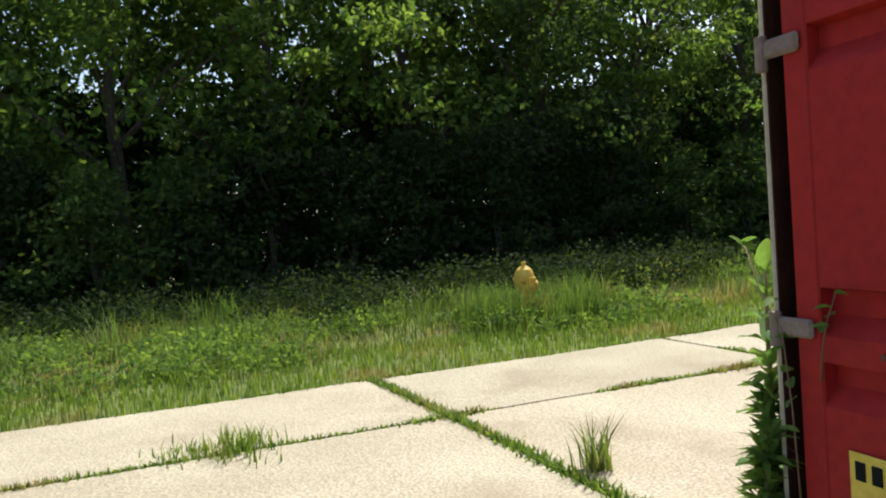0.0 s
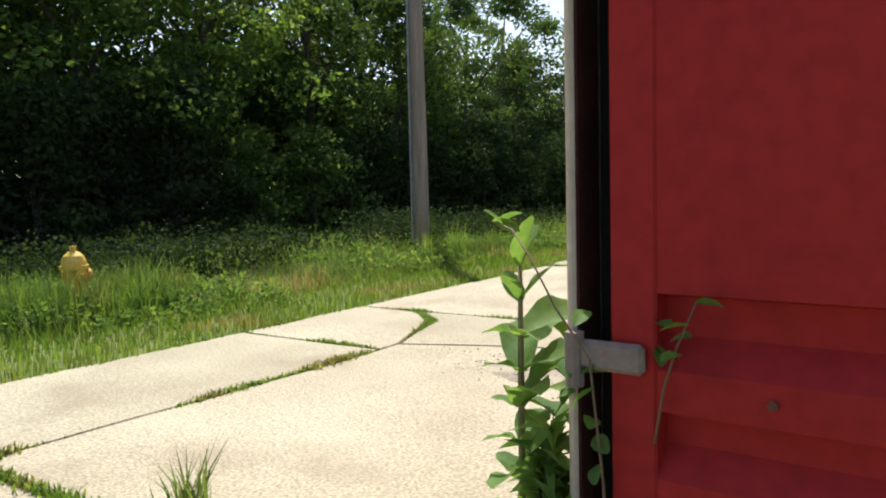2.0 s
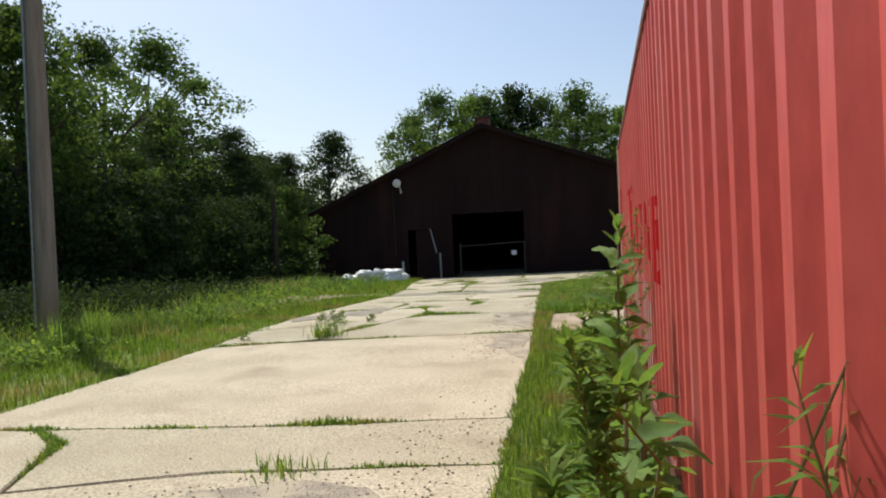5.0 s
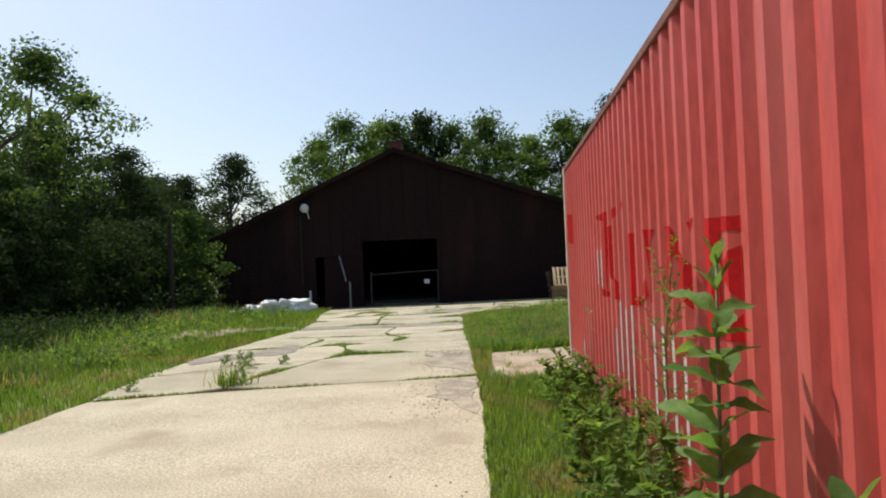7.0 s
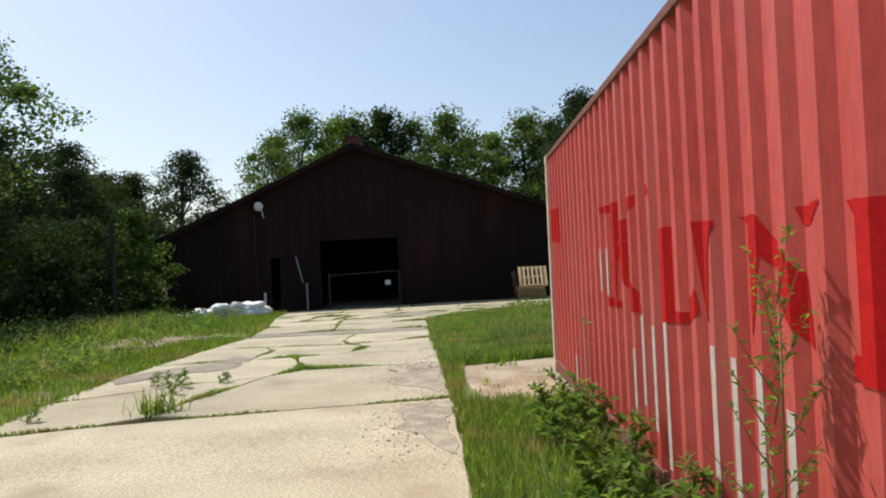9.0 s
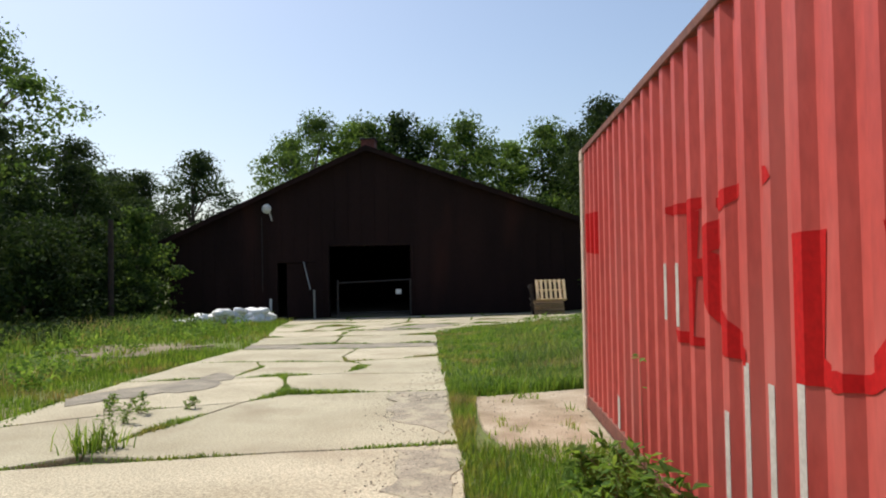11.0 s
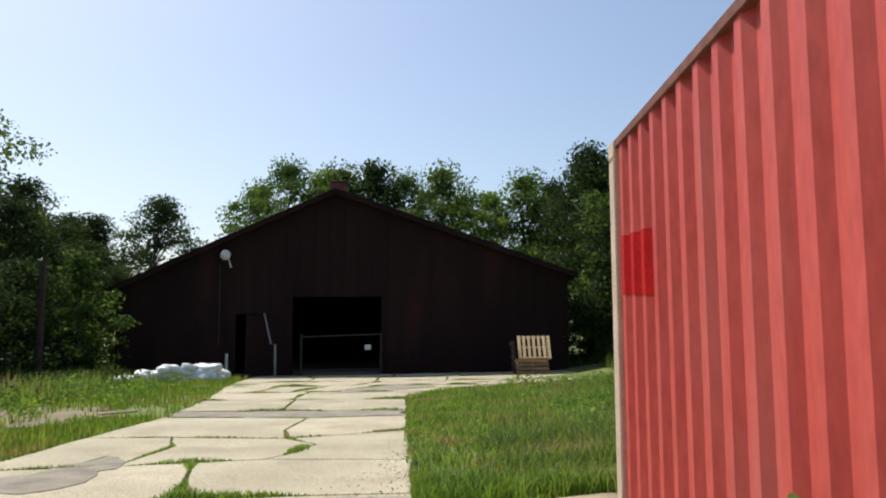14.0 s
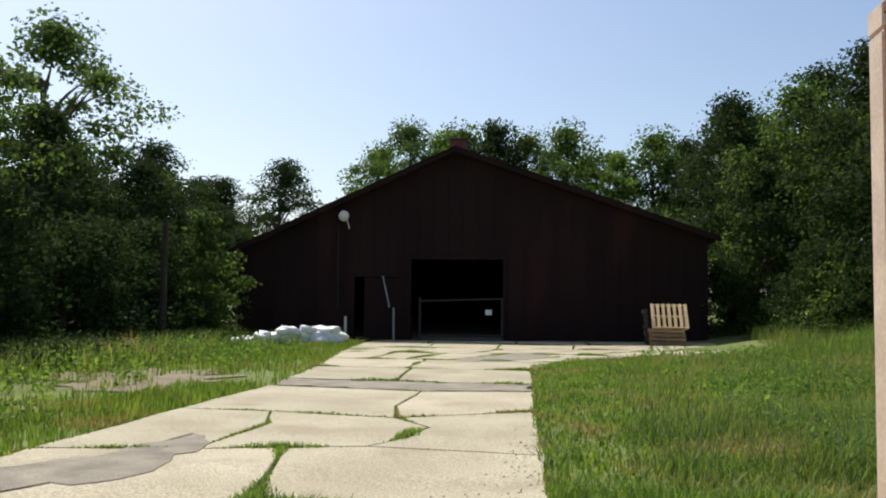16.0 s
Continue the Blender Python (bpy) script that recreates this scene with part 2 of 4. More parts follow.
def slab(pts, inset=0.02, thick=0.1, lift=0.0, mat=CONCRETE, name="slab", j=0.02):
    """A slab with a slightly ragged outline and rounded arris; pts run counter-clockwise."""
    c = Vector((sum(p[0] for p in pts) / len(pts), sum(p[1] for p in pts) / len(pts), 0))
    out = []
    for i, p in enumerate(pts):
        q = pts[(i + 1) % len(pts)]
        n = max(1, int(math.dist(p, q) / (0.45 if j < 0.05 else 0.15)))
        for k in range(n):
            t = k / n
            x, y = p[0] + (q[0] - p[0]) * t, p[1] + (q[1] - p[1]) * t
            x += j * noise.noise((x * 3, y * 3, 2)) * 2
            y += j * noise.noise((x * 3, y * 3, 7)) * 2
            d = (c - Vector((x, y, 0)))
            d = d.normalized() * inset
            out.append((x + d.x, y + d.y))
    n = len(out)
    vs = []
    for s, dz in ((0.0, -thick), (0.0, -0.012), (0.012, 0.0)):
        for x, y in out:
            d = (c - Vector((x, y, 0))).normalized() * s
            vs.append((x + d.x, y + d.y, ground_z(x + d.x, y + d.y) + dz + lift + 0.006 * noise.noise((x, y, 0))))
    fs = []
    for r in range(2):
        for i in range(n):
            a, b = r * n + i, r * n + (i + 1) % n
            fs.append((a, b, b + n, a + n))
    vs.append((c.x, c.y, ground_z(c.x, c.y) + lift))
    for i in range(n):
        fs.append((2 * n + i, 2 * n + (i + 1) % n, 3 * n))
    return raw(name, vs, fs, mat, drive)


E = edge_r
SLABS = [
    [(XL, -8), (XM, -8), (XM, -3.4), (XL, -3.5)], [(XM, -8), (E(-8), -8), (E(-3), -3.2), (XM, -3.4)],
    [(XL, -3.5), (XM, -3.4), (XM, 0.55), (XL, 0.42)], [(XM, -3.4), (E(-3), -3.2), (E(0), 0.72), (XM, 0.55)],
    [(XL, 0.42), (XM, 0.55), (XM, 3.72), (XL, 3.62)], [(XM, 0.55), (E(0), 0.72), (E(4.6), 4.65), (-2.6, 4.4), (XM, 3.95), (XM, 3.72)],
    [(XL, 3.62), (XM, 3.72), (XM, 3.95), (-4.1, 4.9), (-4.6, 5.3), (XL, 5.3)],
    [(XM, 3.95), (-2.6, 4.4), (E(4.6), 4.65), (E(5.7), 5.75), (-3.2, 5.42), (-4.6, 5.3), (-4.1, 4.9)],
    [(XL, 5.3), (-4.6, 5.3), (-3.2, 5.42), (E(5.7), 5.75), (E(10.5), 10.6), (-3.45, 10.1), (-4.6, 9.8), (XL, 9.45)],
    [(XL, 9.45), (-4.6, 9.8), (-4.15, 10.2), (-4.05, 10.95), (-3.62, 12.6), (-4.4, 12.3), (-5.7, 11.2)],
    [(-4.15, 10.2), (-3.45, 10.1), (E(10.5), 10.6), (E(13.4), 13.45), (-3.3, 13.2), (-3.62, 12.6), (-4.05, 10.95)],
    [(-5.7, 11.2), (-4.4, 12.3), (-3.62, 12.6), (-3.3, 13.2), (-3.55, 14.2), (-3.8, 15.05), (-4.5, 14.85), (-5.85, 14.5)],
    [(-3.3, 13.2), (E(13.4), 13.45), (E(15.2), 15.25), (-3.1, 15.3), (-3.8, 15.05), (-3.55, 14.2)],
    [(-5.85, 14.5), (-4.5, 14.85), (-4.45, 16.3), (-4.8, 17.2), (-5.95, 17.2)],
    [(-4.5, 14.85), (-3.8, 15.05), (-3.1, 15.3), (-2.95, 15.6), (-2.78, 16.5), (-3.25, 17.1), (-4.8, 17.2), (-4.45, 16.3)],
    [(-3.1, 15.3), (E(15.2), 15.25), (E(17.9), 18.0), (-3.25, 17.1), (-2.78, 16.5), (-2.95, 15.6)],
    [(-5.95, 17.2), (-4.8, 17.2), (-3.25, 17.1), (-3.5, 18.1), (-3.5, 19.8), (-6.0, 20.0)],
    [(-3.25, 17.1), (E(17.9), 18.0), (E(20.2), 20.2), (-3.5, 19.8), (-3.5, 18.1)],
]
for s in SLABS:
    slab(s)
slab([(-6.1, 20.2), (-3.5, 19.95), (E(20.2), 20.35), (E(21.2), 21.3), (-3.4, 21.2), (-6.2, 21.2)], mat=ASPHALT, name="asphalt_strip", lift=-0.005, j=0.12)
rng = random.Random(4)
FAR_SLABS = []
rows = [21.3, 24.0, 26.6, 29.4, 32.2, 35.0, 37.7]
for j in range(len(rows) - 1):
    y0, y1 = rows[j], rows[j + 1]
    def xs_at(y):
        right = edge_r(y) if y < 28 else float(np.interp(y, [28, 31, 33, 38], [-1.3, 3.0, 4.2, 4.0]))
        left = edge_l(y)
        n = 2 if y < 28 else 5
        return [left + (right - left) * k / n for k in range(n + 1)]
    a, b = xs_at(y0), xs_at(y1)
    if len(a) != len(b):
        a = [a[0] + (a[-1] - a[0]) * k / (len(b) - 1) for k in range(len(b))]
    jog = [0] + [rng.uniform(-0.4, 0.4) for _ in a[1:-1]] + [0]
    for k in range(len(a) - 1):
        FAR_SLABS.append([(a[k] + jog[k], y0), (a[k + 1] + jog[k + 1], y0), (b[k + 1] + jog[k + 1], y1), (b[k] + jog[k], y1)])
        slab(FAR_SLABS[-1], inset=0.03)
slab([(-1.08, 11.2), (-0.85, 10.4), (-0.5, 9.95), (0.1, 9.8), (1.2, 9.9), (1.2, 13.6), (0.15, 13.45), (-1.12, 12.85)], mat=DIRTYCONCRETE, name="pad_slab", lift=0.0)
tagged(slab([(-5.5, 12.4), (-5.0, 13.0), (-4.65, 13.35), (-4.35, 14.0), (-4.45, 15.1), (-4.85, 15.6), (-5.0, 14.9), (-5.15, 14.3), (-5.5, 13.75), (-5.75, 13.0)], mat=ASPHALT, name="asphalt_patch", lift=0.008, thick=0.02, j=0.11), "grey asphalt repair patch")
tagged(slab([(-3.9, 26.2), (-2.7, 26.5), (-1.9, 28.5), (-2.2, 30.2), (-3.2, 29.5), (-3.9, 27.6)], mat=ASPHALT, name="dark_patch", lift=0.008, thick=0.02, j=0.2), "dark oily stain patch")

tagged(slab([(-2.65, 3.6), (-2.2, 3.35), (-1.6, 3.4), (-1.25, 3.75), (-1.5, 4.2), (-2.1, 4.3), (-2.6, 4.05)], mat=WORN, name="spalled_patch", lift=0.003, thick=0.02, j=0.06), "worn crumbling patch of concrete")
tagged(slab([(-1.95, 11.6), (-1.33, 10.9), (-1.4, 13.25), (-2.05, 13.3)], mat=WORN, name="worn_patch", lift=0.006, thick=0.02, j=0.07), "worn grey patch of broken concrete")
tagged(slab([(-1.65, 9.2), (-1.16, 8.3), (-1.22, 10.4), (-1.75, 10.4)], mat=WORN, name="worn_patch", lift=0.006, thick=0.02, j=0.07), "worn grey patch of broken concrete")
tagged(slab([(-10.4, 20.6), (-8.7, 19.0), (-7.6, 18.6), (-6.9, 19.8), (-7.8, 21.9), (-10.2, 22.6)], mat=DIRT, name="dirt_patch", lift=0.004, thick=0.05, j=0.45), "bare dry dirt patch in the grass")


def gravel():
    """Loose crumbs of stone on worn spots of the driveway."""
    r = random.Random(9)
    vs, fs = [], []
    for cx, cy, sx, sy, n in ((-2.0, 3.9, 0.5, 0.3, 500), (-1.65, 12.3, 0.22, 0.6, 900), (-1.5, 9.6, 0.2, 0.6, 500), (-1.3, 5.0, 0.3, 0.6, 200), (-1.6, 15.5, 0.15, 0.8, 250), (-0.4, 11.6, 0.5, 1.0, 250)):
        for _ in range(n):
            x, y = r.gauss(cx, sx), r.gauss(cy, sy)
            z, q = ground_z(x, y) + 0.001, r.uniform(0.004, 0.011)
            k = len(vs)
            vs += [(x - q, y, z), (x + q * 0.4, y - q, z), (x + q, y + q * 0.7, z), (x, y, z + q * 0.9)]
            fs += [(k, k + 1, k + 3), (k + 1, k + 2, k + 3), (k + 2, k, k + 3)]
    tagged(raw("gravel", vs, fs, CRUMB), "loose concrete crumbs on the driveway", "gravel", kind="stuff")


gravel()

# ---- grass ----
def blades(name, mat, spots, h0, h1, width, label, category="grass", lean=0.35, seed=1, parent=None):
    """Grass blades of two faces each, one at every spot (x, y, z, size)."""
    r = np.random.RandomState(seed)
    p = np.array(spots, float)
    n = len(p)
    a = r.uniform(0, 2 * np.pi, n)
    h = r.uniform(h0, h1, n) * p[:, 3]
    w = width * r.uniform(0.6, 1.4, n)
    ln = r.uniform(0.1, 1, n) * lean * h
    d = np.stack([np.cos(a), np.sin(a), np.zeros(n)], 1)
    s = np.stack([-np.sin(a), np.cos(a), np.zeros(n)], 1)
    up = np.array([0, 0, 1.0])
    b = p[:, :3]
    v = np.stack([b - s * w[:, None], b + s * w[:, None],
                  b + d * (ln * 0.35)[:, None] + up * (h * 0.6)[:, None] + s * (w * 0.7)[:, None],
                  b + d * (ln * 0.35)[:, None] + up * (h * 0.6)[:, None] - s * (w * 0.7)[:, None],
                  b + d * ln[:, None] + up * h[:, None]], 1).reshape(-1, 3)
    f = []
    for i in range(n):
        k = 5 * i
        f.append((k, k + 1, k + 2, k + 3))
        f.append((k + 3, k + 2, k + 4))
    ob = raw(name, v.tolist(), f, mat, parent)
    return tagged(ob, label, category, kind="stuff")


def scatter(n, x0, x1, y0, y1, keep=None, seed=1, size=None, clump=0.0):
    r = random.Random(seed)
    out = []
    while n > 0:
        x, y = r.uniform(x0, x1), r.uniform(y0, y1)
        n -= 1
        if keep and not keep(x, y):
            continue
        if clump and noise.noise((x * 0.8, y * 0.8, seed)) < clump - 0.5 * r.random():
            continue
        s = size(x, y) if size else 1.0
        out.append((x, y, ground_z(x, y) - 0.03 + field_lift(x, y), s))
    return out


def dirt_spot(x, y):
    return noise.noise((x * 2.3, y * 2.3, 4)) < 0.12 and ((x + 8.3) / 2.2) ** 2 + ((y - 20) / 2.5) ** 2 < 1


blades("verge_grass", GRASS, scatter(38000, -7.4, -5.35, -8, 20, lambda x, y: x < edge_l(y) + 0.04), 0.05, 0.13, 0.006, "short bright green verge grass beside the concrete", seed=2)
blades("verge_grass", GRASS, scatter(26000, -13, -5.9, 16, 37, lambda x, y: x < edge_l(y) + 0.1 and not dirt_spot(x, y), clump=-0.1), 0.06, 0.20, 0.010, "patchy short grass near the barn", seed=3)


def clear(x, y):
    return math.hypot(x + 8.6, y - 10.3) < 0.8 or (-13 < x < -9 and 29.5 < y < 35)


def tall(x, y):
    return (0.25 if clear(x, y) else 1.0) * (0.55 + 0.45 * min(1, max(0, (-7.0 - x) / 2.5)) + 0.45 * noise.noise((x * 0.6, y * 0.6, 3)))


blades("meadow_grass", TALLGRASS, scatter(80000, -19, -6.7, -12, 16, size=tall), 0.12, 0.46, 0.007, "tall unmown meadow grass along the wood", seed=4, lean=0.95)
blades("meadow_grass", TALLGRASS, scatter(36000, -24, -9.5, 16, 45, lambda x, y: not dirt_spot(x, y) and x < -7.5 - 0.12 * (y - 16) and not (x > -15.3 and y > 38), size=tall), 0.2, 0.6, 0.011, "tall unmown meadow grass before the barn", seed=5, lean=0.8)
blades("lawn_grass", GRASS, scatter(80000, -2.4, 5, 13.3, 31, lambda x, y: x > E(y) - 0.05 and not (x > -1.2 and y < 13.5) and (y < 28 or x > 3.5), seed=6,
       size=lambda x, y: 0.5 + 0.5 * max(0, min(1, (x + 1.2) / 2.0)) + 0.35 * noise.noise((x * 0.9, y * 0.9, 8))), 0.05, 0.20, 0.009, "green grass lawn beside the driveway", seed=6, lean=0.9)
blades("meadow_grass", TALLGRASS, scatter(46000, -0.6, 12, 13.5, 40, lambda x, y: not (x < 4.6 and y > 28) and not (y > 37.5 and x < 5), seed=7,
       size=lambda x, y: 0.5 + 0.5 * min(1, max(0, (x - 0.5) / 4)) + 0.4 * noise.noise((x * 0.5, y * 0.5, 9))), 0.12, 0.55, 0.006, "tall mixed grass with dry seed heads", seed=7, lean=0.9)
blades("strip_grass", GRASS, scatter(36000, -1.45, 0.02, 0.2, 10.4, lambda x, y: x > E(y) - 0.03 - 0.05 * noise.noise((x, y * 3, 0)), seed=8), 0.04, 0.15, 0.004, "grass strip along the container", seed=8, lean=0.7)
blades("strip_grass", GRASS, scatter(9000, -1.6, -0.95, 10.3, 14, lambda x, y: E(y) - 0.04 < x < -1.1, seed=18), 0.05, 0.16, 0.004, "grass strip between slab and pad", seed=18, lean=0.7)

def leaf_cloud(clumps, per, size, seed, droop=0.3):
    """Many folded leaves round the clump centres (x, y, z, radius)."""
    r = np.random.RandomState(seed)
    cl = np.array(clumps, float)
    n = len(cl) * per
    idx = np.repeat(np.arange(len(cl)), per)
    d = r.normal(size=(n, 3))
    d /= np.linalg.norm(d, axis=1)[:, None]
    rad = cl[idx, 3] * r.uniform(0.15, 1.0, n) ** 0.6
    c = cl[idx, :3] + d * rad[:, None] * np.array([1.25, 1.25, 0.6])
    face = d * 0.8 + r.normal(size=(n, 3)) * 0.8 + np.array([0, 0, 0.45])
    a = r.normal(size=(n, 3)) + d * 0.3
    a[:, 2] -= droop
    a -= face * ((a * face).sum(1) / (face * face).sum(1))[:, None]
    a /= np.linalg.norm(a, axis=1)[:, None] + 1e-9
    b = np.cross(a, face)
    b /= np.linalg.norm(b, axis=1)[:, None] + 1e-9
    nn = np.cross(a, b)
    s = size * r.uniform(0.6, 1.4, n)[:, None]
    v = np.stack([c, c + a * s * 0.5 + b * s * 0.30 + nn * s * 0.08, c + a * s, c + a * s * 0.5 - b * s * 0.30 + nn * s * 0.08], 1)
    f = np.arange(n * 4).reshape(-1, 4)
    return v.reshape(-1, 3), f


def herbs(name, n, x0, x1, y0, y1, label, mat, seed, size=0.07, h=0.35):
    """Low leafy herbs scattered in the meadow."""
    r = random.Random(seed)
    cl = []
    for _ in range(n):
        x, y = r.uniform(x0, x1), r.uniform(y0, y1)
        if clear(x, y) or dirt_spot(x, y) or noise.noise((x * 0.4, y * 0.4, seed)) < -0.1 or not (x < edge_l(y) - 0.8 or x > 0.3):
            continue
        hh = h * r.uniform(0.3, 1.2)
        cl.append((x, y, ground_z(x, y) + field_lift(x, y) + hh * 0.5, 0.10 + hh * 0.4))
    v, f = leaf_cloud(cl, 34, size, seed, -0.3)
    tagged(raw(name, v.tolist(), f.tolist(), mat), label, "weeds", kind="stuff")


herbs("meadow_herbs", 2600, -16.5, -6.3, -9, 16, "mixed leafy herbs in the meadow", WEED, 51)
herbs("meadow_herbs", 700, -18, -8, 16, 37, "mixed leafy herbs before the wood", WEED, 52, 0.09, 0.5)
# LEAF2 here paints the trees' shade over the meadow edge
herbs("meadow_herbs", 2000, -16, -9.0, -9, 18, "leafy weeds at the foot of the wood, coloured dark for shade", LEAF2, 54, 0.09, 0.95)
herbs("meadow_herbs", 500, -18, -10.5, 18, 33, "leafy weeds at the foot of the wood, coloured dark for shade", LEAF2, 55, 0.10, 0.7)
blades("meadow_grass", TALLGRASS, scatter(20000, -0.8, 5, 13.45, 18, seed=19, size=lambda x, y: max(0.2, min(1.0, (x + 0.9) / 1.8 + 0.5 * noise.noise((x, y, 6))))), 0.12, 0.42, 0.005, "mixed tall grass beside the pad", seed=19, lean=1.2)
blades("lawn_grass", GRASS, scatter(6000, -1.4, 1.3, 12.8, 13.9, lambda x, y: x > E(y) - 0.03 and y > 12.9 + 0.47 * (x + 1.12), seed=20), 0.05, 0.22, 0.006, "green grass at the edge of the pad", seed=20, lean=0.9)
herbs("meadow_herbs", 900, 0.5, 9, 13.6, 30, "mixed leafy herbs in the field", WEED, 53, 0.07, 0.3)
blades("yard_grass", GRASS, scatter(9000, -0.85, 4, -6, 0.0, seed=9), 0.03, 0.10, 0.004, "short grass before the container doors", seed=9)


def joint_tufts():
    r = random.Random(11)
    spots = []
    for s in SLABS + FAR_SLABS:
        for i, p in enumerate(s):
            q = s[(i + 1) % len(s)]
            L = math.dist(p, q)
            t = 0.0
            while t < L:
                x, y = p[0] + (q[0] - p[0]) * t / L, p[1] + (q[1] - p[1]) * t / L
                t += 0.035
                dens = noise.noise((x * 1.1, y * 1.1, 5))
                if abs(y - 0.55) < 0.25 and x < -1.5:
                    dens = max(dens, 0.35)
                if dens < -0.22 or y < -6:
                    continue
                for _ in range(max(1, int(4 + dens * 22))):
                    spots.append((x + r.gauss(0, 0.012 + 0.05 * max(0, dens)), y + r.gauss(0, 0.012 + 0.05 * max(0, dens)), ground_z(x, y) - 0.015, 0.6 + dens))
    blades("joint_weeds", GRASS, spots, 0.02, 0.075, 0.007, "small green weeds growing in the slab joints", "weeds", lean=1.1, seed=12)


joint_tufts()


def tuft(x, y, n, h, spread, mat, label, seed):
    r = random.Random(seed)
    sp = [(x + r.gauss(0, spread), y + r.gauss(0, spread), ground_z(x, y) + field_lift(x, y) - 0.03, 1) for _ in range(n)]
    ob = blades("grass_tuft", mat, sp, h * 0.4, h, 0.006, label, "grass", lean=0.75, seed=seed)
    return ob


tuft(-2.18, 0.80, 75, 0.38, 0.04, TALLGRASS, "tall grass tuft in a slab joint", 21)
tuft(-3.72, -0.95, 240, 0.20, 0.13, GRASS, "low green weed tuft in a slab joint", 22)
tuft(-3.85, -1.25, 140, 0.13, 0.12, GRASS, "low green weed tuft in a slab joint", 23)
tuft(-4.15, 10.4, 160, 0.30, 0.10, GRASS, "green weed tuft in a slab crack", 24)
tuft(-2.2, 4.40, 90, 0.16, 0.10, GRASS, "low green weed tuft in a slab joint", 25)


rt = random.Random(77)
for i in range(14):
    a = i * 2.4
    tuft(-8.0 + 0.75 * math.cos(a) * rt.uniform(0.5, 1.2), 3.46 + 0.9 * math.sin(a), 150, rt.uniform(0.45, 0.75), 0.16, (WEED, TALLGRASS)[i % 2], "rank grass tuft round the hydrant", 150 + i)
for i in range(6):
    tuft(-8.1 + rt.uniform(-0.4, 0.5), 10.5 + rt.uniform(-0.2, 0.9), 90, rt.uniform(0.4, 0.6), 0.13, TALLGRASS, "dry tall grass tuft beside the pole", 170 + i)

for i in range(34):
    x, y = rt.uniform(-13.5, -7.2), rt.uniform(-6, 15)
    if not clear(x, y):
        tuft(x, y, 70, rt.uniform(0.5, 0.85), 0.10, WEED if i % 3 else TALLGRASS, "tall rank grass tuft in the meadow", 200 + i)
for i in range(26):
    x, y = rt.uniform(3.8, 9), rt.uniform(18, 32)
    tuft(x, y, 130, rt.uniform(0.6, 1.15), 0.28, WEED, "tall rank weed clump in the field", 300 + i)
for i in range(12):
    tuft(rt.uniform(-0.3, 3), rt.uniform(14, 19), 60, rt.uniform(0.3, 0.55), 0.15, TALLGRASS, "loose tall grass tuft in the field", 400 + i)
for i in range(16):
    x, y = rt.uniform(-1.0, -0.15), rt.uniform(9.8, 13.2)
    tuft(x, y, 14, 0.12, 0.04, GRASS, "small weed growing on the dirty pad", 500 + i)

# ---- shipping container ----
PITCH, RIB0 = 0.2586, 8.79
CL, CW, CH = 12.19, 2.44, 2.59


def wall_x(y):
    """Depth of the corrugated side at y."""
    u = ((y - RIB0) / PITCH + 0.5) % 1.0 - 0.5
    a = abs(u)
    return 0.012 + 0.036 * min(1, max(0, (a - 0.14) / 0.22))


def break_ys(y0, y1):
    ks = range(int((y0 - RIB0) / PITCH) - 2, int((y1 - RIB0) / PITCH) + 3)
    ys = [RIB0 + PITCH * (k + o) for k in ks for o in (-0.36, -0.14, 0.14, 0.36)]
    return [y0] + [y for y in ys if y0 + 1e-4 < y < y1 - 1e-4] + [y1]


container = thing("shipping_container", 0, 0, 0, "faded red corrugated steel shipping container with removed lettering", "shipping container")


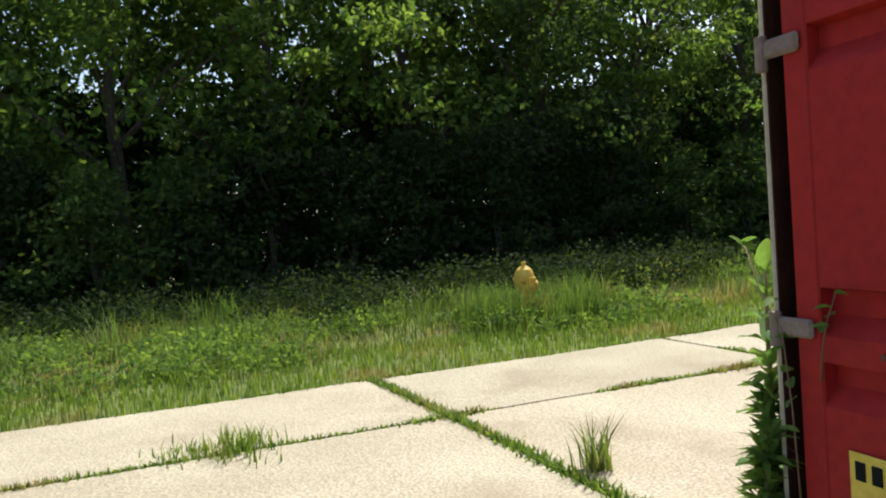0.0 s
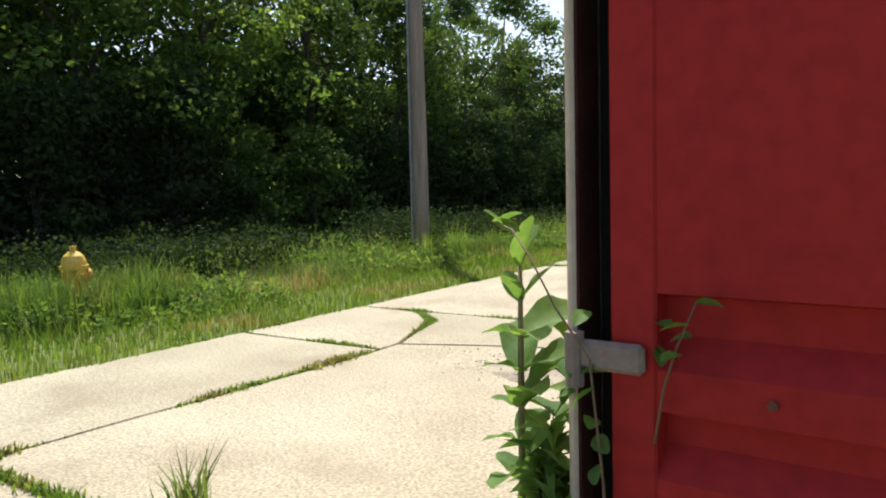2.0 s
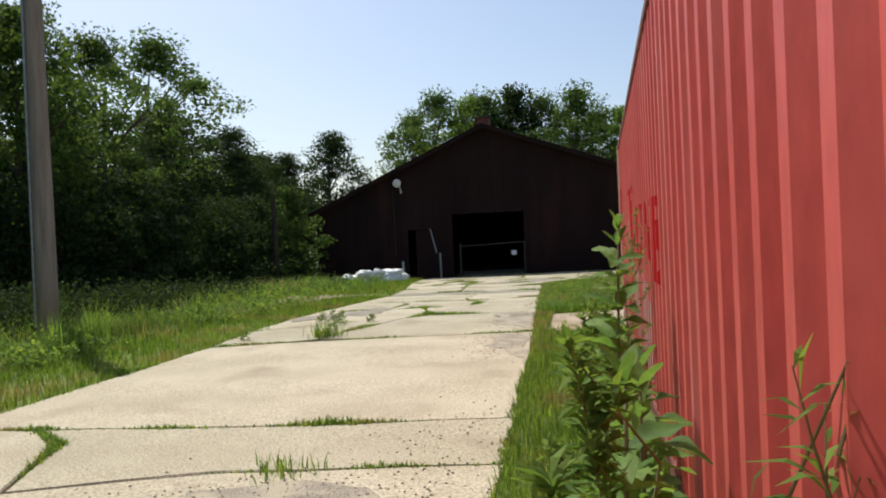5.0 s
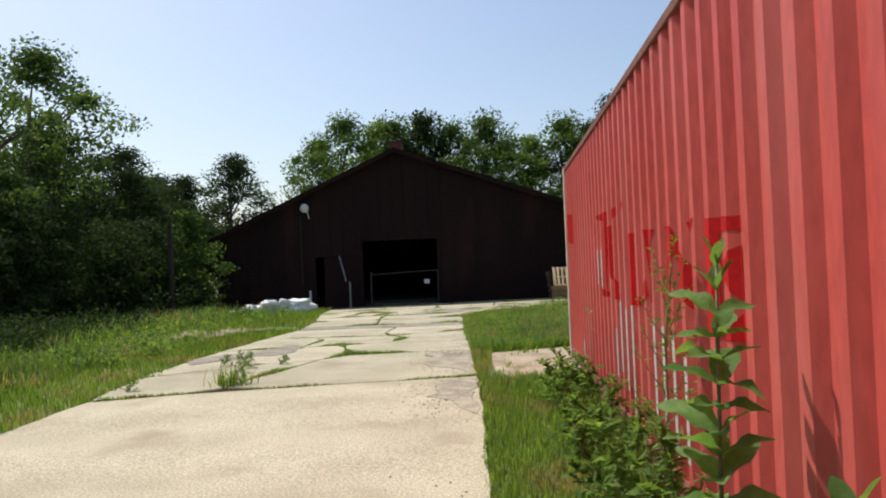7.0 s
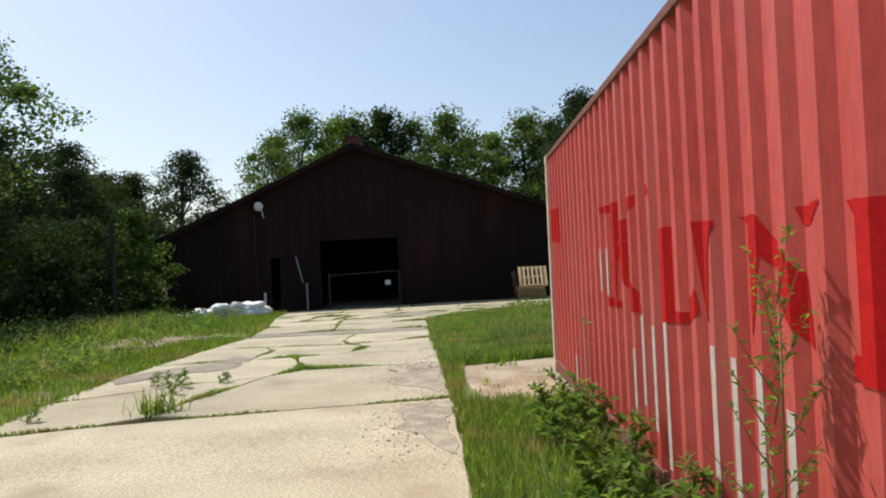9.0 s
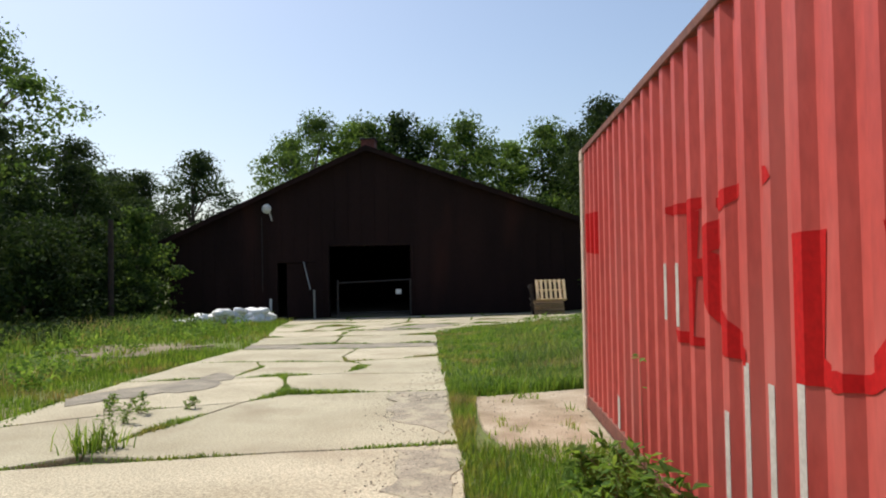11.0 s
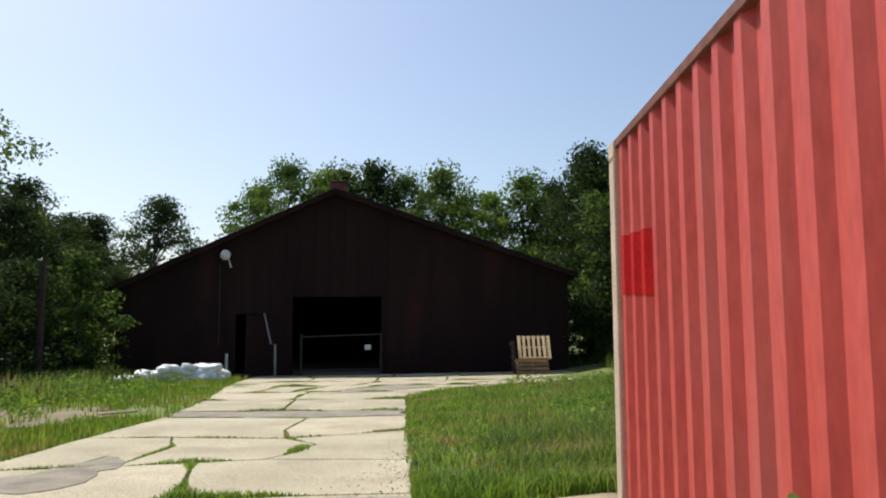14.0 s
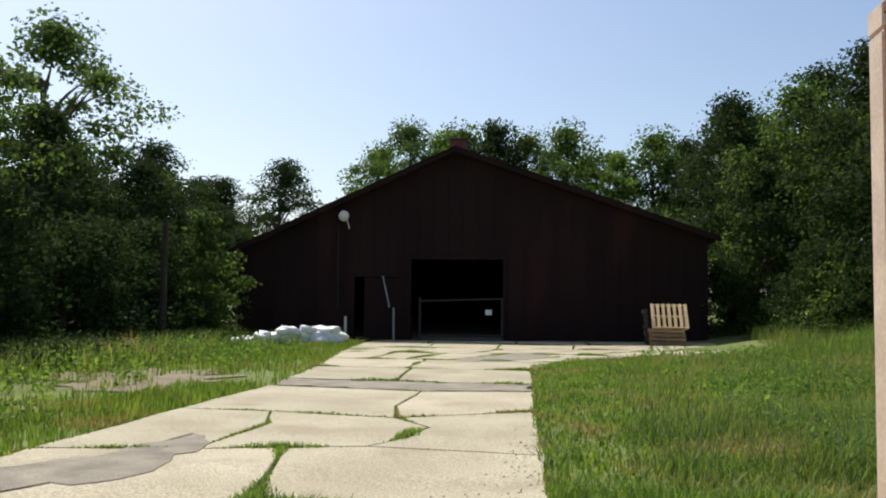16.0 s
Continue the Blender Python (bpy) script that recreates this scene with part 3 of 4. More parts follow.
def build_container():
    for name, flip in (("side_wall", False), ("side_wall", True)):
        ys = break_ys(0.16, CL - 0.16)
        vs, fs = [], []
        for th in (0.0, 0.006):
            for z in (0.14, 2.535):
                for y in ys:
                    x = wall_x(y) + th
                    vs.append((CW - x if flip else x, y, z))
        n = len(ys)
        for i in range(n - 1):
            for r in (0, 2):
                a, b = r * n + i, (r + 1) * n + i
                fs.append((a, a + 1, b + 1, b))
        raw(name, vs, fs, RED, container)
    for x0 in (0, CW - 0.06):
        part("top_rail", a_box(x0, x0 + 0.06, 0.16, CL - 0.16, 2.53, CH, 0.006), RED if x0 else RUST, container)
        part("bottom_rail", a_box(x0 + 0.004, x0 + 0.05, 0.16, CL - 0.16, 0.03, 0.15, 0.006), RUST, container, "rusty bottom rail")
    for x0, x1 in ((0.0, 0.0165), (CW - 0.0165, CW)):
        part("corner_post", a_box(x0, x1, 0.0, 0.16, 0.12, CH - 0.12, 0.006), POSTGREY, container, "scuffed pale corner post")
    for x0, x1 in ((-0.004, 0.10), (CW - 0.10, CW + 0.004)):
        part("corner_post", a_box(x0, x1, CL - 0.16, CL, 0.12, CH - 0.12, 0.01), POSTGREY, container, "scuffed pale corner post")
    for x in (-0.006, CW - 0.172):
        for y in (-0.006, CL - 0.172):
            for z in (0.0, CH - 0.118):
                bm = a_box(x, x + 0.178, y, y + 0.178, z, z + 0.122, 0.012)
                c = part("corner_casting", bm, POSTGREY, container)
                part("slot", a_box(x + 0.055, x + 0.125, y - 0.002 if y < 1 else y + 0.17, y + 0.01 if y < 1 else y + 0.180, z + 0.03, z + 0.09, 0.004), RUBBER, c)
    part("roof", a_box(0.05, CW - 0.05, 0.1, CL - 0.1, CH - 0.03, CH - 0.012), RED, container)
    part("floor_deck", a_box(0.05, CW - 0.05, 0.05, CL - 0.05, 0.12, 0.16), OLDWOOD, container)
    part("end_wall", a_box(0.1, CW - 0.1, CL - 0.06, CL - 0.04, 0.12, CH - 0.06), RED, container)
    part("header", a_box(0.16, CW - 0.16, 0.01, 0.12, CH - 0.12, CH - 0.004, 0.006), RED, container)
    part("door_sill", a_box(0.16, CW - 0.16, 0.01, 0.12, 0.02, 0.14, 0.006), RUST, container)
    # dark gap with its rubber seal between post and door
    for x0, x1 in ((0.0225, 0.069), (CW - 0.069, CW - 0.0225)):
        part("door_seal", a_box(x0, x1, 0.072, 0.10, 0.12, CH - 0.12, 0.004), RUBBER, container, "black rubber door seal")
        part("post_web", a_box(x0, x1, 0.104, 0.15, 0.12, CH - 0.12), RUST, container)
        web = (0.017, 0.022) if x0 < 1 else (CW - 0.022, CW - 0.017)
        # very dark brown strip along the post's inner face in the gap
        part("post_lip", a_box(web[0], web[1], 0.003, 0.071, 0.12, CH - 0.12), LIPBROWN, container, "dark brown inner post edge")
    for side in (0, 1):
        x0, x1 = (0.071, 1.212) if side == 0 else (1.228, CW - 0.071)
        door = part("door", door_panel(x0, x1), DOORRED, container, "closed dark red steel door with pressed panels")
        for z in (0.42, 1.045, 1.68, 2.25):
            bm = bmesh.new()
            hx = 0.0 if side == 0 else CW
            sg = 1 if side == 0 else -1
            xs = sorted((hx + sg * 0.014, hx + sg * 0.126))
            box(bm, xs[0], xs[1], -0.016, 0.0, z - 0.034, z + 0.010, 0.007)
            tube(bm, [(hx + sg * 0.02, -0.012, z - 0.06), (hx + sg * 0.02, -0.012, z + 0.02)], [0.014, 0.014], 10)
            part("hinge", bm, HINGESHADE, door, "scuffed hinge, pale paint darkened for shade")
        for x in (x0 + 0.62, x1 - 0.18):
            bar = part("locking_bar", tube(bmesh.new(), [(x, -0.03, 0.1), (x, -0.03, CH - 0.1)], [0.017, 0.017], 10), METAL, door, "galvanised locking bar", True)
            for z in (0.5, 1.25, 2.0):
                part("bar_bracket", a_box(x - 0.035, x + 0.035, -0.012, 0.0, z - 0.03, z + 0.03, 0.004), METAL, bar)


def door_panel(x0, x1):
    """The pressed door: a frame round a sheet with sunk horizontal troughs."""
    bm = bmesh.new()
    fw = 0.068
    zs = [(0.14, 0.0), (0.24, 0)]
    for a, b in ((0.27, 0.37), (0.43, 0.53), (0.865, 0.962), (1.020, 1.127), (1.60, 1.70), (1.76, 1.86), (2.18, 2.28)):
        zs += [(a, 0), (a + 0.045, 0.036), (b - 0.008, 0.036), (b, 0)]
    zs += [(2.45, 0)]
    box(bm, x0, x0 + fw, -0.001, 0.05, 0.13, 2.46, 0.004)
    box(bm, x1 - fw, x1, -0.001, 0.05, 0.13, 2.46, 0.004)
    a, b = x0 + fw, x1 - fw
    prev = None
    for z, d in zs:
        row = [bm.verts.new((a, 0.002 + d, z)), bm.verts.new((b, 0.002 + d, z)), bm.verts.new((b, 0.048, z)), bm.verts.new((a, 0.048, z))]
        if prev:
            for k in range(4):
                bm.faces.new((prev[k], prev[(k + 1) % 4], row[(k + 1) % 4], row[k]))
        else:
            bm.faces.new(row)
        prev = row
    bm.faces.new(prev)
    return bm


build_container()
part("drain_hole", lathe(bmesh.new(), [(0.007, 0), (0.007, 0.004)], 12, pose(0.291, 0.001, 0.993, 90)), RUST, container, "small rusty hole")


def mark(y0, y1, lo, hi, mat, label="", lift=0.0025):
    """A patch of paint that follows the ribs; lo and hi give its lower and upper edge along y."""
    ys = break_ys(y0, y1)
    fine = []
    for a, b in zip(ys, ys[1:]):
        n = max(1, int((b - a) / 0.03))
        fine += [a + (b - a) * k / n for k in range(n)]
    fine.append(y1)
    vs, fs = [], []
    for y in fine:
        jag = 0.006 * noise.noise((y * 30, 0, 1))
        l, h = lo(y) + jag, hi(y) - jag
        x = wall_x(y) - lift
        vs += [(x, y, l), (x, y, h)]
    for i in range(len(fine) - 1):
        fs.append((2 * i, 2 * i + 1, 2 * i + 3, 2 * i + 2))
    return raw("paint_mark", vs, fs, mat, container, label)


def flat(v):
    return lambda y: v


def slope(ya, za, yb, zb):
    return lambda y: za + (zb - za) * (y - ya) / (yb - ya)


DARK = "unfaded dark red paint patch"


def ghost(outline, lift=0.0025):
    """A patch of unfaded paint inside an outline of (y, z) corners, following the ribs."""
    y0, y1 = min(p[0] for p in outline), max(p[0] for p in outline)

    def edge(y, pick):
        y = min(max(y, y0 + 1e-4), y1 - 1e-4)
        zs = []
        for (ya, za), (yb, zb) in zip(outline, outline[1:] + outline[:1]):
            if min(ya, yb) <= y <= max(ya, yb) and ya != yb:
                zs.append(za + (zb - za) * (y - ya) / (yb - ya))
        return pick(zs)
    return mark(y0, y1, lambda y: edge(y, min), lambda y: edge(y, max), FRESHRED, DARK, lift)


ghost([(11.95, 1.93), (11.25, 1.90), (11.25, 1.52), (11.95, 1.55)])
# K
ghost([(8.63, 1.725), (8.15, 1.73), (8.15, 1.68), (8.26, 1.655), (8.63, 1.675)])
ghost([(8.76, 1.72), (8.72, 1.74), (8.68, 1.73), (8.69, 1.67), (8.75, 1.68)])
ghost([(8.38, 1.67), (8.19, 1.665), (8.20, 1.03), (8.40, 1.03)], 0.003)
ghost([(8.57, 1.05), (8.30, 1.05), (8.11, 1.03), (8.11, 1.0), (8.55, 0.985)], 0.0035)
ghost([(7.93, 1.70), (7.57, 1.745), (7.58, 1.70), (7.73, 1.645), (7.87, 1.60), (7.93, 1.66)])
ghost([(7.86, 1.61), (7.875, 1.51), (7.94, 1.45), (8.13, 1.45), (8.12, 1.55), (8.0, 1.59)], 0.003)
ghost([(8.14, 1.47), (7.93, 1.46), (7.87, 1.34), (7.85, 1.24), (7.66, 1.12), (7.50, 1.05), (7.50, 0.985), (7.82, 1.0), (7.87, 1.09), (8.03, 1.20), (8.10, 1.29)], 0.0035)
ghost([(8.29, 1.39), (8.22, 1.43), (8.07, 1.43), (8.08, 1.36), (8.25, 1.33)], 0.004)
ghost([(7.32, 1.72), (7.27, 1.765), (7.22, 1.75), (7.20, 1.71), (7.27, 1.68)])
# U
ghost([(7.11, 1.49), (6.84, 1.50), (6.86, 1.43), (6.87, 1.0), (7.09, 1.0), (7.06, 1.43)])
ghost([(7.10, 1.02), (6.88, 1.09), (6.80, 1.06), (6.58, 1.07), (6.42, 1.20), (6.40, 1.08), (6.50, 1.03), (6.72, 1.0), (7.10, 0.985)], 0.003)
ghost([(6.43, 1.50), (6.14, 1.49), (6.20, 1.40), (6.24, 1.05), (6.40, 1.09), (6.36, 1.40)], 0.0035)
# N
ghost([(5.88, 1.49), (5.60, 1.49), (5.60, 1.41), (5.44, 1.35), (5.31, 1.26), (5.30, 1.03), (5.44, 1.13), (5.56, 1.28), (5.70, 1.37)])
ghost([(5.82, 1.40), (5.64, 1.40), (5.66, 1.22), (5.74, 1.0), (5.82, 1.0)], 0.003)
ghost([(5.36, 1.49), (5.15, 1.50), (5.16, 1.45), (5.24, 1.43), (5.35, 1.43)])
# E
ghost([(5.06, 1.49), (4.50, 1.475), (4.50, 1.40), (4.58, 1.42), (4.98, 1.42), (5.05, 1.44)])
ghost([(5.01, 1.43), (4.83, 1.43), (4.83, 1.0), (5.0, 1.0)], 0.003)
ghost([(4.54, 1.41), (4.49, 1.41), (4.49, 1.29), (4.515, 1.29)], 0.003)
ghost([(4.83, 1.29), (4.66, 1.30), (4.60, 1.36), (4.55, 1.36), (4.55, 1.14), (4.60, 1.16), (4.66, 1.22), (4.83, 1.22)], 0.0035)
ghost([(5.06, 1.05), (4.62, 1.05), (4.50, 1.14), (4.47, 1.13), (4.48, 0.98), (5.06, 0.98)], 0.004)
GREYL = "grey-white primer stripe on a rib"
for k, lo, hi in ((0, 1.09, 1.41), (1, 1.07, 1.41), (4, 0.38, 0.76), (5, 0.45, 1.0), (6, 0.35, 0.95), (7, 0.2, 0.99),
                  (10, 0.25, 0.95), (11, 0.15, 0.93), (12, 0.25, 0.92), (13, 0.28, 0.82)):
    y = RIB0 - PITCH * k
    mark(y - 0.030, y + 0.030, flat(lo), flat(hi), GREYPAINT, GREYL)
mark(10.30, 10.50, flat(0.16), slope(10.3, 0.40, 10.5, 0.44), GREYPAINT, "grey primer patch")
mark(1.55, 1.60, flat(1.72), flat(2.15), GREYPAINT, GREYL)

# ---- barn ----
BY = 38.3
barn = thing("barn", -5.9, BY, -0.55, "large dark brown gabled barn with an open doorway", "barn")


def prism(bm, outline, y0, y1):
    a = [bm.verts.new((x, y0, z)) for x, z in outline]
    b = [bm.verts.new((x, y1, z)) for x, z in outline]
    n = len(outline)
    bm.faces.new(a)
    bm.faces.new(b[::-1])
    for i in range(n):
        bm.faces.new((a[i], b[i], b[(i + 1) % n], a[(i + 1) % n]))
    return bm


def at_barn(name, bm, mat, label="", parent=None):
    bmesh.ops.translate(bm, vec=(5.9, -BY, 0.55), verts=bm.verts)
    return part(name, bm, mat, parent or barn, label)


XLB, XRB, ZLB, ZRB, XP, ZP = -14.9, 3.6, 2.95, 3.5, -5.9, 6.9


def roof_z(x):
    return ZP + (x - XP) * (ZP - ZLB) / (XP - XLB) if x < XP else ZP - (x - XP) * (ZP - ZRB) / (XRB - XP)


def build_barn():
    d0, d1, dh = -7.66, -4.02, 2.6
    s0, s1, sh = -10.0, -8.3, 1.9
    g = -0.8
    at_barn("front_wall", prism(bmesh.new(), [(XLB, g), (s0, g), (s0, sh), (d0, sh), (d0, roof_z(d0)), (XLB, ZLB)], BY, BY + 0.2), BARN)
    at_barn("front_wall", prism(bmesh.new(), [(s1, g), (d0, g), (d0, sh), (s1, sh)], BY, BY + 0.2), BARN)
    at_barn("front_wall", prism(bmesh.new(), [(d0, dh), (d1, dh), (d1, roof_z(d1)), (XP, ZP), (d0, roof_z(d0))], BY, BY + 0.2), BARN)
    at_barn("front_wall", prism(bmesh.new(), [(d1, g), (XRB, g), (XRB, ZRB), (d1, roof_z(d1))], BY, BY + 0.2), BARN)
    at_barn("side_wall", a_box(XLB, XLB + 0.2, BY + 0.2, BY + 24, g, ZLB), BARN)
    at_barn("side_wall", a_box(XRB - 0.2, XRB, BY + 0.2, BY + 24, g, ZRB), BARN)
    at_barn("back_wall", prism(bmesh.new(), [(XLB, g), (XRB, g), (XRB, ZRB), (XP, ZP), (XLB, ZLB)], BY + 24, BY + 24.2), BARN)
    for xa, za, xb, zb in ((XLB - 0.4, roof_z(XLB - 0.4), XP, ZP), (XP, ZP, XRB + 0.4, roof_z(XRB + 0.4))):
        at_barn("roof", prism(bmesh.new(), [(xa, za), (xb, zb), (xb, zb + 0.14), (xa, za + 0.14)], BY - 0.35, BY + 24.5), BARNROOF)
        at_barn("fascia", prism(bmesh.new(), [(xa, za - 0.08), (xb, zb - 0.08), (xb, zb + 0.15), (xa, za + 0.15)], BY - 0.39, BY - 0.352), BARN)
    at_barn("side_door", a_box(s0 + 0.42, s1, BY + 0.06, BY + 0.12, -0.55, sh - 0.02, 0.01), BARN, "dark brown board door")
    bm = bmesh.new()
    for x0, x1, z0, z1 in ((d0 - 0.16, d0 - 0.005, -0.55, dh + 0.16), (d1 + 0.005, d1 + 0.16, -0.55, dh + 0.16), (d0, d1, dh + 0.005, dh + 0.16)):
        box(bm, x0, x1, BY - 0.05, BY - 0.003, z0, z1, 0.008)
    at_barn("doorway_trim", bm, BARN)
    # narrow cover strips of the siding
    x = XLB + 0.3
    while x < XRB - 0.1:
        lo = dh + 0.2 if d0 - 0.2 < x < d1 + 0.2 else (sh + 0.05 if s0 - 0.05 < x < s1 + 0.05 else -0.6)
        at_barn("siding_strip", a_box(x - 0.025, x + 0.025, BY - 0.022, BY - 0.002, lo, roof_z(x) - 0.1), BARN)
        x += 0.6
    v = at_barn("roof_vent", a_box(XP - 0.30, XP + 0.30, BY + 0.3, BY + 1.1, ZP - 0.1, ZP + 0.52, 0.01), RUST, "rusty square ridge vent")
    at_barn("vent_cap", a_box(XP - 0.36, XP + 0.36, BY + 0.24, BY + 1.16, ZP + 0.52, ZP + 0.58, 0.01), BARNROOF, "", v)
    v.children[0].location = (0, 0, 0)


build_barn()
bf = raw("barn_floor", [(XLB, BY, -0.56), (XRB, BY, -0.50), (XRB, BY + 24, -0.5), (XLB, BY + 24, -0.56)], [(0, 1, 2, 3)], DIRT)
tagged(bf, "bare dirt floor inside the barn", "floor", kind="structure")

lamp = thing("flood_lamp", -10.33, BY, 4.36, "white outdoor flood lamp on the barn wall", "lamp")
part("housing", lathe(bmesh.new(), [(0.10, 0), (0.20, 0.05), (0.20, 0.2), (0.05, 0.28)], 14, pose(0, -0.34, 0.0, 120)), WHITE, lamp)
part("arm", tube(bmesh.new(), [(0, 0, -0.1), (0, -0.14, 0.0), (0, -0.26, 0.02)], [0.03, 0.03, 0.03]), METAL, lamp)
part("bracket", tube(bmesh.new(), [(0.12, -0.05, -0.55), (0.02, -0.16, -0.1)], [0.03, 0.03]), WHITE, lamp, "white slanting bracket")
conduit = part("conduit_pipe", tube(bmesh.new(), [(-10.64, BY - 0.06, 0.62), (-10.66, BY - 0.06, 3.95)], [0.025, 0.025]), DARKMETAL)
tagged(conduit, "thin grey conduit pipe on the barn wall", "pipe")
wp = part("marker_post", tube(bmesh.new(), [(-10.17, BY - 0.5, -0.75), (-10.17, BY - 0.5, 0.32)], [0.055, 0.055], 10), WHITE)
tagged(wp, "short white post before the barn", "post")
rp = part("marker_post", tube(bmesh.new(), [(-8.24, BY - 0.4, -0.7), (-8.25, BY - 0.4, 0.68)], [0.05, 0.05], 10), METAL)
tagged(rp, "short grey steel post before the barn", "post")
lp = part("leaning_pole", tube(bmesh.new(), [(-8.42, BY - 0.42, 0.7), (-8.78, BY - 0.10, 1.92)], [0.035, 0.035], 8), METAL)
tagged(lp, "pale pole leaning from the post to the wall", "pole")
gate = thing("bar_gate", -5.6, BY - 0.3, -0.5, "dark steel bar gate across the barn doorway", "gate")
for x in (-1.62, 1.6):
    part("gate_post", tube(bmesh.new(), [(x, 0, -0.1), (x, 0, 1.6)], [0.05, 0.05], 10), DARKMETAL, gate)
part("top_rail", tube(bmesh.new(), [(-1.62, 0, 1.46), (1.6, 0, 1.58)], [0.035, 0.035], 10), DARKMETAL, gate)
part("mesh_frame", tube(bmesh.new(), [(-1.62, 0, 0.15), (1.6, 0, 0.18)], [0.025, 0.025], 8), DARKMETAL, gate)
part("gate_sign", a_box(0.95, 1.20, -0.06, -0.05, 0.95, 1.16, 0.003), WHITE, gate, "small white notice plate")

# ---- pallets ----
def pallet(mat, name="pallet"):
    ob = new(name)
    me_t = part("top_board", a_box(-0.05, 0.05, -0.5, 0.5, 0.118, 0.14, 0.003), mat, ob)
    for k in range(7):
        b = me_t if k == 0 else new("top_board", me_t.data)
        b.parent = ob
        b.location.x = -0.55 + k * 1.1 / 6
    s = part("stringer", a_box(-0.6, 0.6, -0.02, 0.02, 0.022, 0.117, 0.003), mat, ob)
    for k in range(3):
        b = s if k == 0 else new("stringer", s.data)
        b.parent = ob
        b.location.y = -0.46 + k * 0.46
    s = part("bottom_board", a_box(-0.05, 0.05, -0.5, 0.5, 0.0, 0.021, 0.003), mat, ob)
    for k in range(3):
        b = s if k == 0 else new("bottom_board", s.data)
        b.parent = ob
        b.location.x = -0.5 + k * 0.5
    return ob


PX, PY, PZ = 1.80, 35.8, ground_z(1.8, 35.8)
base = tagged(pallet(OLDWOOD), "weathered wooden pallet in a stack by the barn", "pallet", "pallet stack")
base.matrix_basis = pose(PX, PY, PZ, 0, 0, 3)
for k, a in ((1, -4), (2, 6), (3, -2)):
    copy_thing(base, pose(PX + 0.05 * math.sin(k * 2), PY, PZ + 0.141 * k, 0, 0, a))
fresh = tagged(pallet(PALLETWOOD), "pale new wooden pallet leaning on the stack", "pallet", "pallet stack")
fresh.matrix_basis = pose(PX + 0.1, PY - 0.14, PZ + 0.565 + 0.36, 52, 0, 0)
side = tagged(pallet(DARKWOOD), "dark old wooden pallet leaning by the stack", "pallet", "pallet stack")
side.matrix_basis = pose(PX - 0.72, PY + 0.1, PZ + 0.60, 0, 84, 0)

# ---- sacks ----
def sack_mesh(seed):
    bm = bmesh.new()
    bmesh.ops.create_cube(bm, size=2)
    bmesh.ops.subdivide_edges(bm, edges=bm.edges, cuts=4, use_grid_fill=True)
    for v in bm.verts:
        p = v.co.copy()
        n = p.normalized()
        q = p.lerp(n * 1.15, 0.6)
        puff = 1 + 0.16 * noise.noise((p.x * 1.6 + seed, p.y * 1.6, p.z * 1.6))
        v.co = Vector((q.x * 0.34 * puff, q.y * 0.23 * puff, q.z * 0.125 * puff + 0.11))
    me = bpy.data.meshes.new("sack")
    bm.to_mesh(me)
    bm.free()
    return me


SACKS = [sack_mesh(s) for s in (1, 5, 9)]
r = random.Random(3)
for lay, n in ((0, 20), (1, 12), (2, 6)):
    for k in range(n):
        u = (k + 0.5) / n
        x = -12.2 + 2.8 * (u * (1 - 0.25 * lay) + 0.24 * lay) + r.uniform(-0.12, 0.12)
        y = 32.6 + u * 1.6 + r.uniform(-0.45, 0.45) * (1 - 0.3 * lay)
        s = link("sack", SACKS[(k + lay) % 3], SACK, smooth=True)
        s.matrix_basis = pose(x, y, ground_z(x, y) + 0.17 * lay + r.uniform(0, 0.02), r.uniform(-16, 16), r.uniform(-16, 16), r.uniform(0, 180))
        tagged(s, "white plastic sack in a heap on the grass", "sack", "heap of sacks")

# ---- hydrant ----
hyd = thing("fire_hydrant", -8.22, 3.46, ground_z(-8.2, 3.4) - 0.03, "faded yellow fire hydrant standing in long grass", "fire hydrant")
part("barrel", lathe(bmesh.new(), [(0.17, 0), (0.17, 0.04), (0.115, 0.05), (0.11, 0.52), (0.16, 0.53), (0.16, 0.58), (0.13, 0.585)], 18), YELLOW, hyd, smooth=False)
part("bonnet", lathe(bmesh.new(), [(0.14, 0.586), (0.135, 0.63), (0.11, 0.69), (0.06, 0.735), (0.035, 0.74), (0.035, 0.80), (0.02, 0.80)], 18), YELLOW, hyd)
for a in (0, 90, 180):
    part("outlet_cap", lathe(bmesh.new(), [(0.06, 0.09), (0.06, 0.13), (0.075, 0.135), (0.075, 0.18), (0.03, 0.185), (0.03, 0.21)], 12, pose(0, 0, 0.46, 0, 90, 0) if a == 0 else pose(0, 0, 0.46, 0, 0, a) @ pose(0, 0, 0, 0, 90, 0)), YELLOW, hyd)

# ---- utility pole ----
POLE = (-8.85, 10.7)
pole = thing("utility_pole", POLE[0], POLE[1], ground_z(*POLE) - 0.1, "grey weathered wooden utility pole in the meadow", "utility pole")
part("shaft", tube(bmesh.new(), [(0.006 * math.sin(k), 0, k) for k in range(0, 8)], [0.165 - 0.005 * k for k in range(8)], 14), POLEWOOD, pole, smooth=True)
part("conduit", tube(bmesh.new(), [(-0.17, -0.06, 0.3), (-0.165, -0.05, 3.2), (-0.145, -0.05, 6.4)], [0.03, 0.03, 0.025], 8), METAL, pole, "thin grey conduit")
thin = part("dark_pole", tube(bmesh.new(), [(-13.8, 30.5, -0.6), (-13.8, 30.5, 3.4)], [0.11, 0.09], 10), DARKWOOD)
tagged(thin, "thin dark wooden pole before the trees", "pole")


